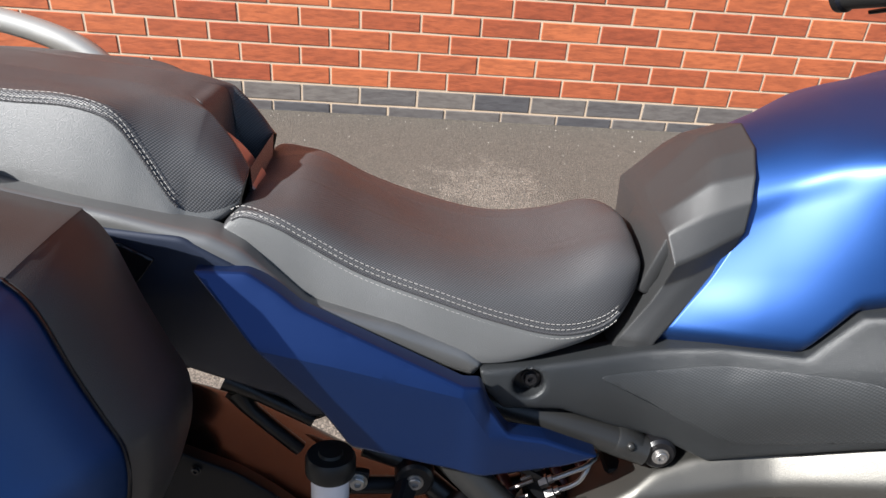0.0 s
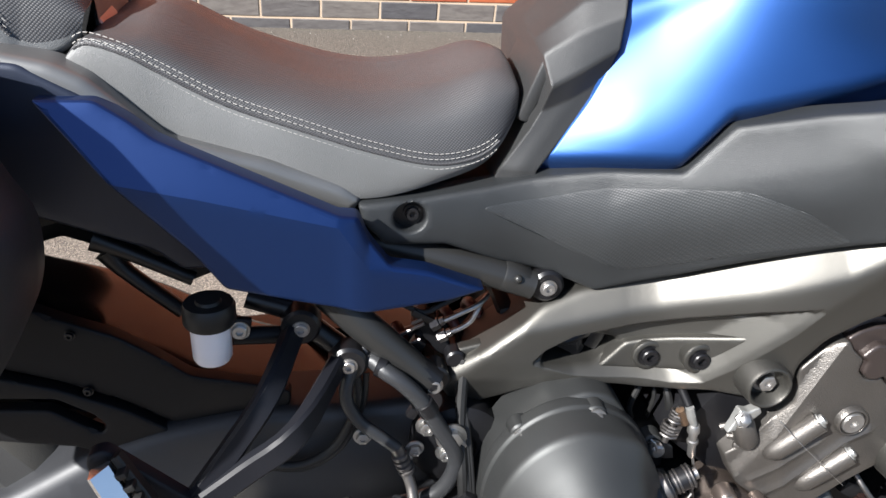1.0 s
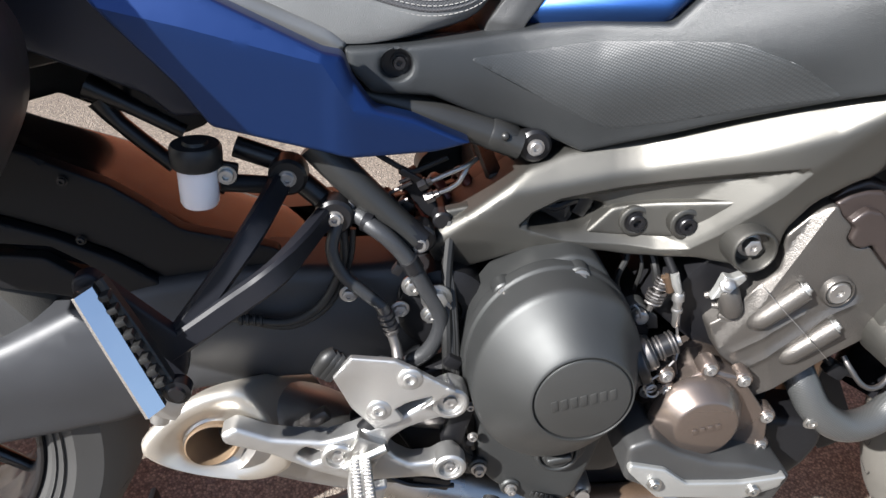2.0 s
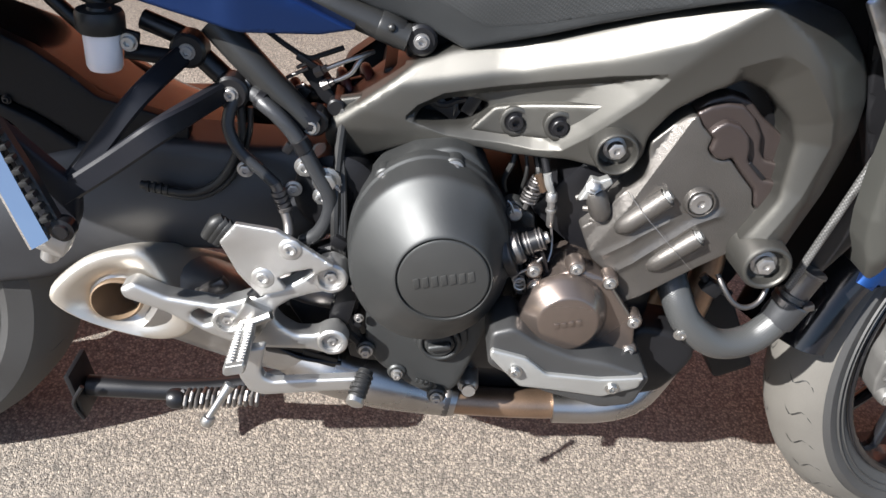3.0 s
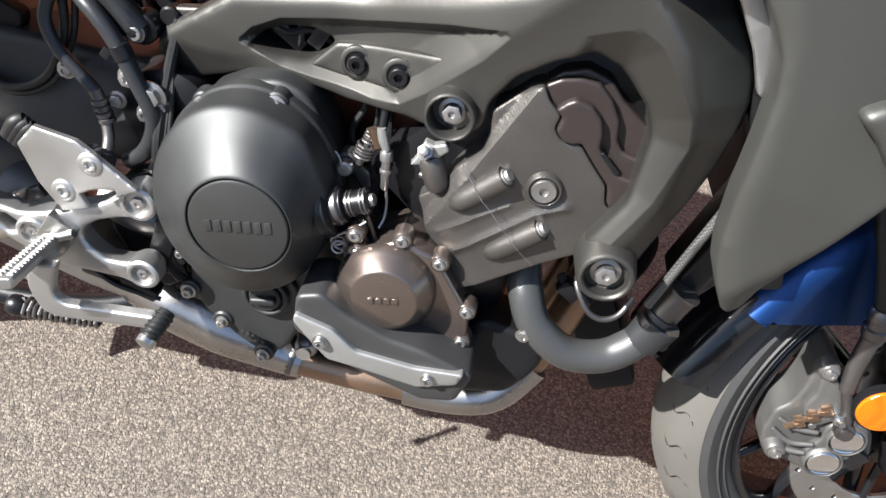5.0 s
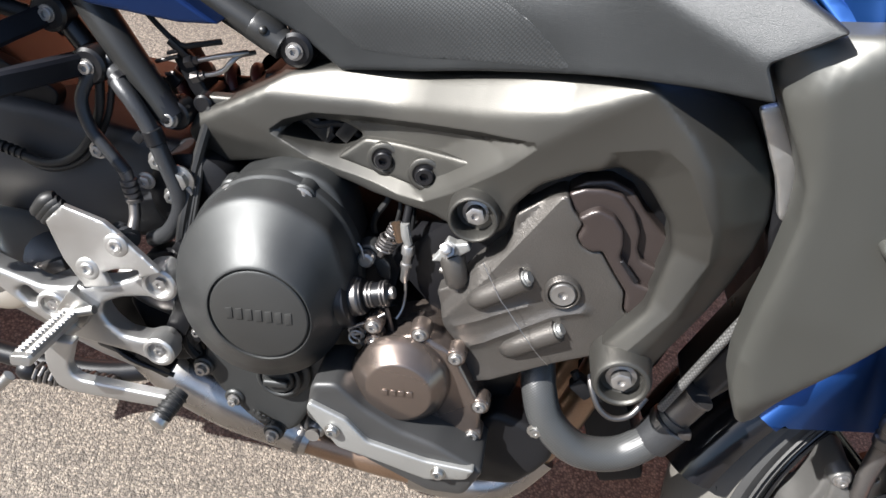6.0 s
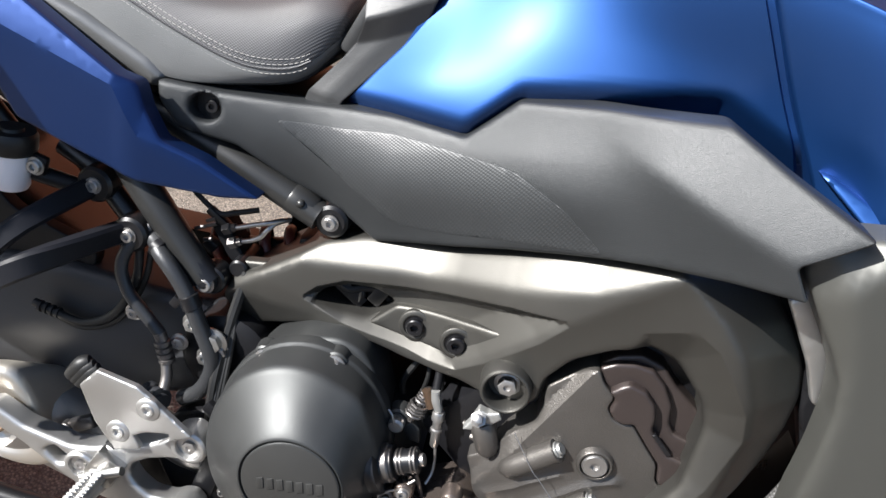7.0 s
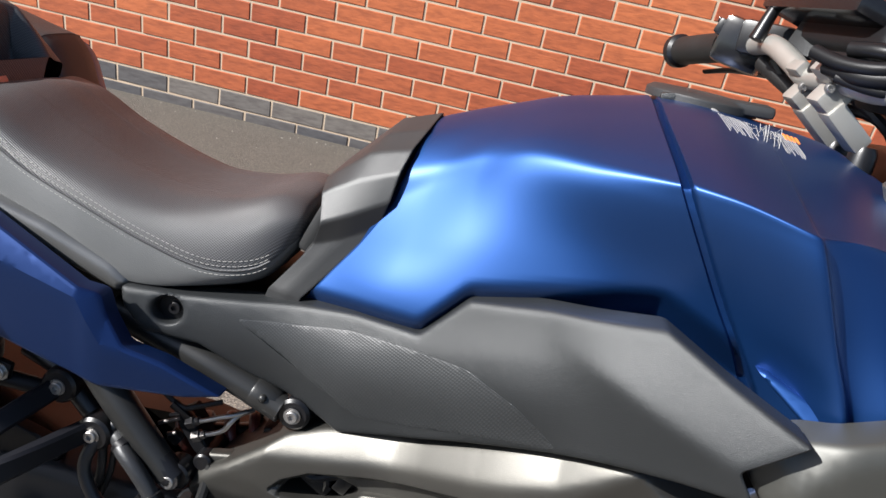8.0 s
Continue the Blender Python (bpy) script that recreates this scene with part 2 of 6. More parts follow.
CASTALU = shader("sand_cast_alloy", (0.115, 0.112, 0.107), 0.46, 0.6, 0.15, 30, 0.4, 900, edge=0.001)
HANGER = shader("blue_black_bracket_paint", (0.006, 0.0065, 0.009), 0.50, 0.0, 0.15, 12, 0.15, 1300, spec=0.22)
STEELPIPE = shader("bare_exhaust_steel", (0.34, 0.325, 0.31), 0.30, 1.0, 0.25, 14, 0.15, 700)
BADGE = shader("matt_black_badge", (0.030, 0.030, 0.029), 0.5, 0.4, 0.1, 12, 0.2, 1200)
CASE = shader("dark_case_plastic", (0.022, 0.020, 0.020), 0.46, 0, 0.15, 9, 0.3, 1300)
NAVY = shader("navy_black_panel_paint", (0.012, 0.017, 0.032), 0.42, 0.4, 0.1, 8, 0.1, 1500)
RAIL = shader("grey_satin_strip", (0.14, 0.141, 0.14), 0.36, 0.6, 0.08, 8, 0.2, 1500)
ARM = shader("satin_black_swingarm_paint", (0.020, 0.021, 0.024), 0.48, 0.2, 0.1, 9, 0.1, 1500)

# ---- mesh tools: shapes are drawn in units of U metres, x ahead, y to the left, z up ----
U = 0.0009


def gather(*shapes):
    v, f = [], []
    for a, b in shapes:
        k = len(v)
        v += list(a)
        f += [tuple(i + k for i in q) for q in b]
    return v, f


def part(name, shape, material, parent, label="", sharp=38):
    """Links a shape as one mesh object under a thing or a part."""
    me = bpy.data.meshes.new(name)
    bm = bmesh.new()
    vs = [bm.verts.new((p[0] * U, p[1] * U, p[2] * U)) for p in shape[0]]
    for q in shape[1]:
        if len(set(q)) > 2:
            try:
                bm.faces.new([vs[i] for i in q])
            except ValueError:
                pass
    bmesh.ops.remove_doubles(bm, verts=bm.verts, dist=2e-6)
    bmesh.ops.recalc_face_normals(bm, faces=bm.faces)
    limit = radians(sharp)
    for e in bm.edges:
        e.smooth = len(e.link_faces) == 2 and e.calc_face_angle(0) < limit
    for q in bm.faces:
        q.smooth = True
    bm.to_mesh(me)
    bm.free()
    me.materials.append(material)
    ob = new(name, me)
    ob.parent = parent
    if label:
        tagged(ob, label)
    return ob


def curve(pts, steps=6, closed=False):
    """A smooth line through the points."""
    p = [np.array(q, float) for q in pts]
    n, out = len(p), []
    for i in range(n if closed else n - 1):
        a, b, c, d = (p[(i - 1) % n], p[i], p[(i + 1) % n], p[(i + 2) % n]) if closed else (p[max(i - 1, 0)], p[i], p[i + 1], p[min(i + 2, n - 1)])
        for s in range(steps):
            t = s / steps
            out.append(0.5 * (2 * b + (c - a) * t + (2 * a - 5 * b + 4 * c - d) * t * t + (3 * b - a - 3 * c + d) * t ** 3))
    if not closed:
        out.append(p[-1])
    return out


def loft(rings, closed=True, caps=True):
    n = len(rings[0])
    v = [tuple(q) for r in rings for q in r]
    f = []
    for i in range(len(rings) - 1):
        for j in range(n if closed else n - 1):
            k = (j + 1) % n
            f.append((i * n + j, i * n + k, (i + 1) * n + k, (i + 1) * n + j))
    if caps:
        f += [tuple(range(n - 1, -1, -1)), tuple(range((len(rings) - 1) * n, len(rings) * n))]
    return v, f


def frames_of(line):
    """A frame of two side directions at each point of a line, with no twist."""
    t = [np.array(line[min(i + 1, len(line) - 1)], float) - np.array(line[max(i - 1, 0)], float) for i in range(len(line))]
    t = [a / (np.linalg.norm(a) + 1e-9) for a in t]
    u = np.cross(t[0], (0.13, 0.31, 1.0))
    out = []
    for a in t:
        u = u - a * (u @ a)
        u = u / np.linalg.norm(u)
        out.append((u, np.cross(a, u)))
    return out


def tube(pts, r, n=14, steps=6, caps=True, flat=1.0):
    """A round rod or hose through the points; r: one radius, or one at each point."""
    line = curve(pts, steps)
    rad = np.interp(np.linspace(0, 1, len(line)), np.linspace(0, 1, len(pts)), r) if isinstance(r, (list, tuple)) else [r] * len(line)
    rings = []
    for p, (a, b), q in zip(line, frames_of(line), rad):
        rings.append([p + q * (math.cos(k) * a + flat * math.sin(k) * b) for k in np.arange(n) * 2 * math.pi / n])
    return loft(rings, True, caps)


def lathe(centre, axis, profile, n=40, caps=True):
    """A turned shape: profile of (radius, height along the axis)."""
    a = np.array(axis, float) / np.linalg.norm(axis)
    u = np.cross(a, (0.2, 0.1, 1.0))
    u /= np.linalg.norm(u)
    w = np.cross(a, u)
    c = np.array(centre, float)
    rings = [[c + a * h + max(r, 0.01) * (math.cos(k) * u + math.sin(k) * w) for k in np.arange(n) * 2 * math.pi / n] for r, h in profile]
    return loft(rings, True, caps)


def block(centre, size, turn=(0, 0, 0), bevel=3.0, seg=2):
    bm = bmesh.new()
    bmesh.ops.create_cube(bm, size=1.0)
    for q in bm.verts:
        q.co = Vector([q.co[i] * size[i] for i in range(3)])
    if bevel:
        bmesh.ops.bevel(bm, geom=list(bm.edges), offset=bevel, segments=seg, profile=0.6, affect="EDGES")
    m = Matrix.Translation(centre) @ Euler([radians(a) for a in turn]).to_matrix().to_4x4()
    bm.verts.index_update()
    v = [tuple(m @ q.co) for q in bm.verts]
    f = [tuple(q.index for q in face.verts) for face in bm.faces]
    bm.free()
    return v, f


def bar(pts, wide, deep, steps=4):
    """A flat chamfered bar through the points; wide up and down, deep from side to side."""
    line = curve(pts, steps)
    rings = []
    for i, p in enumerate(line):
        t = np.array(line[min(i + 1, len(line) - 1)]) - np.array(line[max(i - 1, 0)])
        n = np.cross(t, (0, -1.0, 0))
        n /= np.linalg.norm(n)
        b = np.cross(n, t)
        b /= np.linalg.norm(b)
        w, d = wide / 2, deep / 2
        c = min(w, d) * 0.4
        rings.append([p + n * x + b * y for x, y in ((w, d - c), (w - c, d), (c - w, d), (-w, d - c), (-w, c - d), (c - w, -d), (w - c, -d), (w, c - d))])
    return loft(rings, True, True)


def rounded(outline, r, seg=4):
    """A polygon with its corners rounded off."""
    p = [np.array(q, float) for q in outline]
    out = []
    for i, b in enumerate(p):
        a, c = p[i - 1], p[(i + 1) % len(p)]
        ua, uc = a - b, c - b
        la, lc = np.linalg.norm(ua), np.linalg.norm(uc)
        k = min(r, 0.45 * la, 0.45 * lc)
        s, e = b + ua / la * k, b + uc / lc * k
        for t in np.linspace(0, 1, seg + 1):
            out.append((1 - t) ** 2 * s + 2 * t * (1 - t) * b + t * t * e)
    return out


def ring_of(outline, step):
    out = []
    for i, a in enumerate(outline):
        b = outline[(i + 1) % len(outline)]
        k = max(1, int(np.linalg.norm(np.array(b) - a) / step))
        out += [np.array(a) + (np.array(b) - a) * j / k for j in range(k)]
    return np.array(out)


def distance(pts, ring):
    a, b = ring, np.roll(ring, -1, 0)
    d = b - a
    t = np.clip(((pts[:, None] - a) * d).sum(-1) / ((d * d).sum(-1) + 1e-9), 0, 1)
    return np.sqrt((((pts[:, None] - a) - t[..., None] * d) ** 2).sum(-1)).min(1)


def inside(pts, ring):
    x, y = pts[:, 0:1], pts[:, 1:2]
    a, b = ring, np.roll(ring, -1, 0)
    hit = ((a[:, 1] > y) != (b[:, 1] > y)) & (x < (b[:, 0] - a[:, 0]) * (y - a[:, 1]) / (b[:, 1] - a[:, 1] + 1e-12) + a[:, 0])
    return hit.sum(1) % 2 == 1


def panel(outline, depth, thick=12.0, r=5.0, step=9.0, holes=(), corner=6.0, creases=()):
    """A moulded plate seen from the bike's right: an outline of (x, z), its outer face at y = depth(x, z),
    edges rolled over by r, turned back by thick towards the middle."""
    from mathutils.geometry import delaunay_2d_cdt
    rings = [ring_of(rounded(o, corner), step) for o in (outline, *holes)]

    def within(p):
        ok = inside(p, rings[0])
        for h in rings[1:]:
            ok &= ~inside(p, h)
        return ok

    def off(p):
        return np.min([distance(p, q) for q in rings], 0)
    pts = []
    for q in rings:
        n = np.roll(q, -1, 0) - np.roll(q, 1, 0)
        n = np.stack([-n[:, 1], n[:, 0]], 1) / (np.linalg.norm(n, axis=1)[:, None] + 1e-9)
        for k in (0.12, 0.45, 1.0):
            for s in (1, -1):
                c = q + n * s * k * r
                pts.append(c[within(c) & (off(c) > 0.85 * k * r)])
    lo, hi = rings[0].min(0), rings[0].max(0)
    g = np.stack(np.meshgrid(np.arange(lo[0], hi[0], step), np.arange(lo[1], hi[1], step)), -1).reshape(-1, 2)
    g = g + ((np.arange(len(g)) * 7919 % 13)[:, None] / 13 - 0.5) * step * 0.2
    g = g[within(g)]
    g = g[off(g) > 1.4 * r]
    folds = []
    for line in creases:
        c = np.concatenate([np.linspace(a, b, max(2, int(math.dist(a, b) / 4)), endpoint=False) for a, b in zip(line, line[1:])] + [np.array([line[-1]], float)])
        ok = within(c) & (off(c) > 0.1)
        folds.append(c)
        d = np.sqrt(((g[:, None] - c) ** 2).sum(-1)).min(1)
        g = g[d > 3.5]
        pts = [q[np.sqrt(((q[:, None] - c) ** 2).sum(-1)).min(1) > 1.5] if len(q) else q for q in pts]
    pts.append(g)
    edge = np.concatenate(rings)
    al = np.concatenate([edge, *folds, *pts])
    segs, k = [], 0
    for q in rings:
        segs += [(k + i, k + (i + 1) % len(q)) for i in range(len(q))]
        k += len(q)
    for c in folds:
        segs += [(k + i, k + i + 1) for i in range(len(c) - 1)]
        k += len(c)
    v2, _, tri, _, _, _ = delaunay_2d_cdt([Vector(p) for p in al], segs, [], 0, 1e-4)
    v2 = np.array([tuple(p) for p in v2])
    mid = np.array([v2[list(t)].mean(0) for t in tri])
    tri = [t for t, ok in zip(tri, within(mid)) if ok]
    d = off(v2)
    roll = np.where(d < r, r - np.sqrt(np.maximum(r * r - (r - np.minimum(d, r)) ** 2, 0)), 0)
    y = depth(v2[:, 0], v2[:, 1]) + roll
    v = [(a[0], b, a[1]) for a, b in zip(v2, y)]
    f = [tuple(t) for t in tri]
    count = {}
    for t in f:
        for i in range(3):
            e = (t[i], t[(i + 1) % 3])
            count[tuple(sorted(e))] = count.get(tuple(sorted(e)), 0) + 1
    rim = [e for e, c in count.items() if c == 1]
    twin = {}
    for e in rim:
        for i in e:
            if i not in twin:
                twin[i] = len(v)
                v.append((v[i][0], v[i][1] + thick, v[i][2]))
    f += [(a, b, twin[b], twin[a]) for a, b in rim]
    return v, f


def along(xs, ys, soft=0.0):
    """A depth that runs with x through the given values."""
    def depth(x, z):
        if not soft:
            return np.interp(x, xs, ys)
        return np.mean([np.interp(x + k * soft, xs, ys) for k in (-1, -0.6, -0.25, 0, 0.25, 0.6, 1)], 0)
    return depth


def soft(d, s):
    """d above 0 and nothing below, with a bend s wide."""
    return (np.sqrt(d * d + s * s) + d) / 2


def above(line, x, z, s=1.0):
    """How far points lie above a line whose x grows."""
    return soft(z - np.interp(x, [q[0] for q in line], [q[1] for q in line]), s)


def below(line, x, z, s=1.0):
    return soft(np.interp(x, [q[0] for q in line], [q[1] for q in line]) - z, s)


def ahead_of(line, x, z, s=1.0):
    """How far points lie ahead of a line whose z grows."""
    return soft(x - np.interp(z, [q[1] for q in line], [q[0] for q in line]), s)


def level(y):
    return lambda x, z: np.full(np.shape(x), float(y))


def mirror(shape):
    return [(x, -y, z) for x, y, z in shape[0]], [tuple(reversed(q)) for q in shape[1]]


HEX = [(math.cos(a), math.sin(a)) for a in np.arange(6) * math.pi / 3]


def coil(foot, head, r, turns):
    """Points of a coil spring round the line from foot to head."""
    foot, head = np.array(foot, float), np.array(head, float)
    axis = (head - foot) / np.linalg.norm(head - foot)
    side = np.cross(axis, (0, 1, 0))
    side /= np.linalg.norm(side)
    other = np.cross(axis, side)
    n = int(turns * 9)
    return [foot + (head - foot) * k / n + r * (side * math.cos(k * 2 * math.pi / 9) + other * math.sin(k * 2 * math.pi / 9)) for k in range(n + 1)]


def screw_head(r, high, kind="socket"):
    """A bolt head that points to the bike's right, round with a hexagon socket, or a hexagon with a washer."""
    n = 18
    def ring(q, y, six=False):
        if six:
            return [(q * HEX[k * 6 // n][0] * (1 - k * 6 / n % 1) + q * HEX[(k * 6 // n + 1) % 6][0] * (k * 6 / n % 1), y,
                     q * HEX[k * 6 // n][1] * (1 - k * 6 / n % 1) + q * HEX[(k * 6 // n + 1) % 6][1] * (k * 6 / n % 1)) for k in range(n)]
        return [(q * math.cos(k * 2 * math.pi / n), y, q * math.sin(k * 2 * math.pi / n)) for k in range(n)]
    if kind == "socket":
        rings = [ring(r * 1.35, 0), ring(r * 1.35, -high * 0.25), ring(r, -high * 0.25), ring(r, -high * 0.85), ring(r * 0.88, -high),
                 ring(r * 0.52, -high, True), ring(r * 0.5, -high * 0.35, True), ring(0.01, -high * 0.3)]
    else:
        rings = [ring(r * 1.5, 0), ring(r * 1.5, -high * 0.2), ring(r * 1.05, -high * 0.3), ring(r * 1.05, -high * 0.95, True),
                 ring(r * 0.9, -high, True), ring(r * 0.4, -high), ring(r * 0.36, -high * 0.8), ring(0.01, -high * 0.8)]
    return loft(rings, True, False)


BOLTS = {}


def bolt(parent, x, y, z, r=7.0, high=7.0, kind="socket", material=None):
    """A bolt of its own on a part; alike bolts share their mesh."""
    material = material or STEEL
    key = (r, high, kind, material.name)
    if key not in BOLTS:
        ob = part("bolt", screw_head(r, high, kind), material, parent)
        BOLTS[key] = ob.data
    else:
        ob = new("bolt", BOLTS[key])
        ob.parent = parent
    ob.location = (x * U, y * U, z * U)
    return ob

# ---- the setting: ground and brick wall ----
def slab(name, lo, hi, material):
    v = [(x, y, z) for x in (lo[0], hi[0]) for y in (lo[1], hi[1]) for z in (lo[2], hi[2])]
    f = [(0, 1, 3, 2), (4, 6, 7, 5), (0, 4, 5, 1), (2, 3, 7, 6), (0, 2, 6, 4), (1, 5, 7, 3)]
    me = bpy.data.meshes.new(name)
    me.from_pydata(v, [], f)
    me.materials.append(material)
    return new(name, me)


me = bpy.data.meshes.new("ground")
me.from_pydata([(-400, -400, 0), (400, -400, 0), (400, 400, 0), (-400, 400, 0)], [], [(0, 1, 2, 3)])
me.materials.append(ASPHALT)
tagged(new("ground", me), "worn asphalt with pale and dark chippings in sunlight", "ground", kind="structure")

WALL_Y = 2.2 * 0.9
# the plain wall that closes the place behind the camera
behind = slab("wall_south", (-14, -9.4, -0.05), (16, -9.0, 2.4), CONCRETE)
tagged(behind, "plain grey rendered wall across the yard", "wall", kind="structure")
COURSE, PITCH, JOINT = 0.0675, 0.2025, 0.0068
FIRST_TOP = 0.045 * 0.9
wall = slab("wall_north", (-6, WALL_Y + 0.0010, -0.05), (7, WALL_Y + 0.22, 6.4), MORTAR)
tagged(wall, "red brick wall with pale mortar over a blue brick plinth", "wall", kind="structure")

# loose grit on the asphalt towards the wall
rnd = random.Random(23)
v, f = [], []
for k in range(300):
    x, y = rnd.uniform(-1.5, 1.9), WALL_Y - 0.02 - 0.9 * rnd.random() ** 2
    r = rnd.uniform(0.001, 0.0034)
    n, a = len(v), rnd.uniform(0, 6)
    v += [(x + r * math.cos(a + i * 2.094) * rnd.uniform(0.7, 1.2), y + r * math.sin(a + i * 2.094) * rnd.uniform(0.7, 1.2), 0.0) for i in range(3)] + [(x, y, r * rnd.uniform(0.7, 1.1))]
    f += [(n, n + 1, n + 3), (n + 1, n + 2, n + 3), (n + 2, n, n + 3)]
me = bpy.data.meshes.new("grit")
me.from_pydata(v, [], f)
me.materials.append(shader("grey_grit", (0.30, 0.28, 0.25), 0.9))
tagged(new("grit", me), "pale loose grit scattered along the foot of the wall", "grit", kind="stuff")

# ---- the motorcycle, leaning on its stand ----
LEANING = pose(0, -0.2 * 0.9, 0, -12, 0, 0)
bike = new("motorcycle")
bike.matrix_world = LEANING
tagged(bike, "satin blue and grey touring motorcycle parked leaning on asphalt", "motorcycle")


def section(half, steps=5):
    """A full cross-section from its right half, drawn from the lower edge up to the middle."""
    left = [(x, -y, z) for x, y, z in reversed(half[:-1])]
    return curve(list(half) + left, steps)


def skin(halves, steps_along=6, steps_round=5):
    """A smooth hull through cross-sections."""
    full = [section(h, steps_round) for h in halves]
    lines = [curve([r[i] for r in full], steps_along) for i in range(len(full[0]))]
    return [[line[k] for line in lines] for k in range(len(lines[0]))]


def dashes(line, long=5.0, gap=3.0, r=0.8):
    """Stitches along a line."""
    out, at, on = [], 0.0, None
    pts = [np.array(p, float) for p in line]
    lengths = np.concatenate([[0], np.cumsum([np.linalg.norm(b - a) for a, b in zip(pts, pts[1:])])])
    arr = np.array(pts)
    while at + long < lengths[-1]:
        a, b = ([np.interp(s, lengths, arr[:, i]) for i in range(3)] for s in (at, at + long))
        out.append(tube([a, b], r, 5, 1))
        at += long + gap
    return gather(*out)


def seat_half(x, zb, zs, zt, wb, ws, wt, zc=None, lean=0.0, notch=0.0):
    """Lower edge, seam, shoulder, top and middle of a seat's cross-section; notch: depth of a slot in the middle."""
    zc = zt if zc is None else zc
    inner = [(x, -wt * 0.84, zt), (x, -wt * 0.73, zt - 2 - notch * 0.5), (x, -wt * 0.66, zt - notch), (x, 0, zt - notch)] if notch else \
        [(x, -wt * 0.62, zt + 0.4 * (zc - zt)), (x, -wt * 0.5, (zt + zc) / 2), (x, -wt * 0.42, zt + 0.6 * (zc - zt)), (x, 0, zc)]
    return [(x + lean * (zb - zt), -wb + 10, zb - 6), (x + lean * (zb - zt), -wb, zb), (x + lean * (zs - zt), -ws, zs),
            (x + lean * 0.3 * (zs - zt), -(ws + wt) / 2 - 8, zs + 0.62 * (zt - zs)), (x, -wt, zt - 3), *inner]


def seat(name, halves, label, seam):
    rings = skin(halves, 7, 5)
    whole = part(name, loft(rings), WEAVE, bike, label, sharp=50)
    skirts = []
    for s in (1, -1):
        strip = [[(p[0], s * (p[1] - 1.2), p[2]) for p in r[4:11]] for r in rings]
        skirts.append(loft(strip, False, False))
    part("seat_side", skirts[0], VINYL, whole, "smooth grey vinyl side")
    part("seat_side", skirts[1], VINYL, whole, "smooth grey vinyl side")
    rows = []
    for up, out in ((-4.5, 1.6), (0, 1.4), (4.0, 1.2), (9.0, 0.9)):
        line = [(r[10][0], r[10][1] - out + 0.12 * (up + 4.5), r[10][2] + up) for r in rings[seam[0]:seam[1]]]
        if up == 0:
            part("seam_piping", tube(line[::3], 1.5, 6, 3), WEAVE, whole)
        else:
            rows.append(dashes(line, 3.4, 1.8, 0.36))
    part("stitching", gather(*rows), THREAD, whole, "fine pale rows of stitches")
    return whole


seat("rider_seat", [
    seat_half(-429, 936, 943, 947, 116, 116, 72, 944),
    seat_half(-413, 925, 955, 961, 120, 118, 80, 958),
    seat_half(-384, 902, 948, 965, 123, 121, 78, 969),
    seat_half(-357, 884, 934, 962, 124, 122, 78, 967),
    seat_half(-306, 855, 908, 938, 125, 124, 80, 942),
    seat_half(-242, 832, 886, 918, 126, 125, 80, 916),
    seat_half(-180, 826, 866, 908, 125, 124, 78, 906),
    seat_half(-120, 836, 853, 914, 116, 119, 76, 912),
    seat_half(-72, 850, 862, 928, 98, 106, 72, 930),
    seat_half(-46, 880, 890, 925, 78, 86, 64, 932),
    seat_half(-40, 898, 902, 912, 60, 66, 50, 918)],
    "dark woven vinyl rider's seat with pale stitching and smooth grey sides", (4, 59))
seat("pillion_seat", [
    seat_half(-820, 985, 1040, 1056, 92, 92, 60, 1058),
    seat_half(-680, 988, 1046, 1060, 112, 100, 62, 1062),
    seat_half(-606, 982, 1042, 1056, 120, 104, 62, 1056),
    seat_half(-556, 974, 1041, 1052, 124, 106, 62, 1052),
    seat_half(-520, 962, 1030, 1049, 124, 108, 62, 1049),
    seat_half(-496, 952, 1000, 1046, 122, 111, 63, 1044),
    seat_half(-474, 945, 966, 1041, 119, 114, 64, 1038),
    seat_half(-456, 942, 956, 1034, 116, 112, 66, 1034, 0.1, 6),
    seat_half(-449, 941, 955, 1028, 114, 111, 67, 1028, 0.15, 54),
    seat_half(-438, 942, 953, 1016, 111, 109, 70, 962, 0.2, 66),
    seat_half(-424, 946, 956, 998, 104, 104, 74, 930, 0.2, 66),
    seat_half(-414, 958, 962, 982, 96, 98, 78, 930, 0.2, 60)],
    "raised dark vinyl pillion seat with stitched seams and a front notch", (0, 46))
# added plate; its pink colour stands for light on the notch's inner wall
part("lit_notch_plate", loft([[(x, -58 + 0.1 * (x + 430), z), (x, -8, z + 3), (x + 2, -8, z - 2), (x + 2, -58, z - 5)] for x, z in ((-450, 1000), (-444, 996), (-434, 988), (-424, 977), (-416, 966), (-411, 960))]), PINK, bike, "shiny pinkish plate for the lit inner wall of the seat notch")
part("seat_gap_cover", block((-420, 0, 934), (50, 190, 36), (0, 20, 0), 8), MATT, bike)
for s, base in ((1, "far"), (-1, "near")):
    rail = tube([(-596, s * 122, 1010), (-610, s * 130, 1032), (-650, s * 134, 1056), (-720, s * 132, 1076), (-840, s * 118, 1096)], [13, 14, 14, 13, 12], 14)
    part("grab_rail", rail if s > 0 else gather(tube([(-640, -150, 1000), (-700, -160, 1012), (-840, -140, 1040)], 13, 14)), SILVER, bike, "silver-grey cast grab rail")

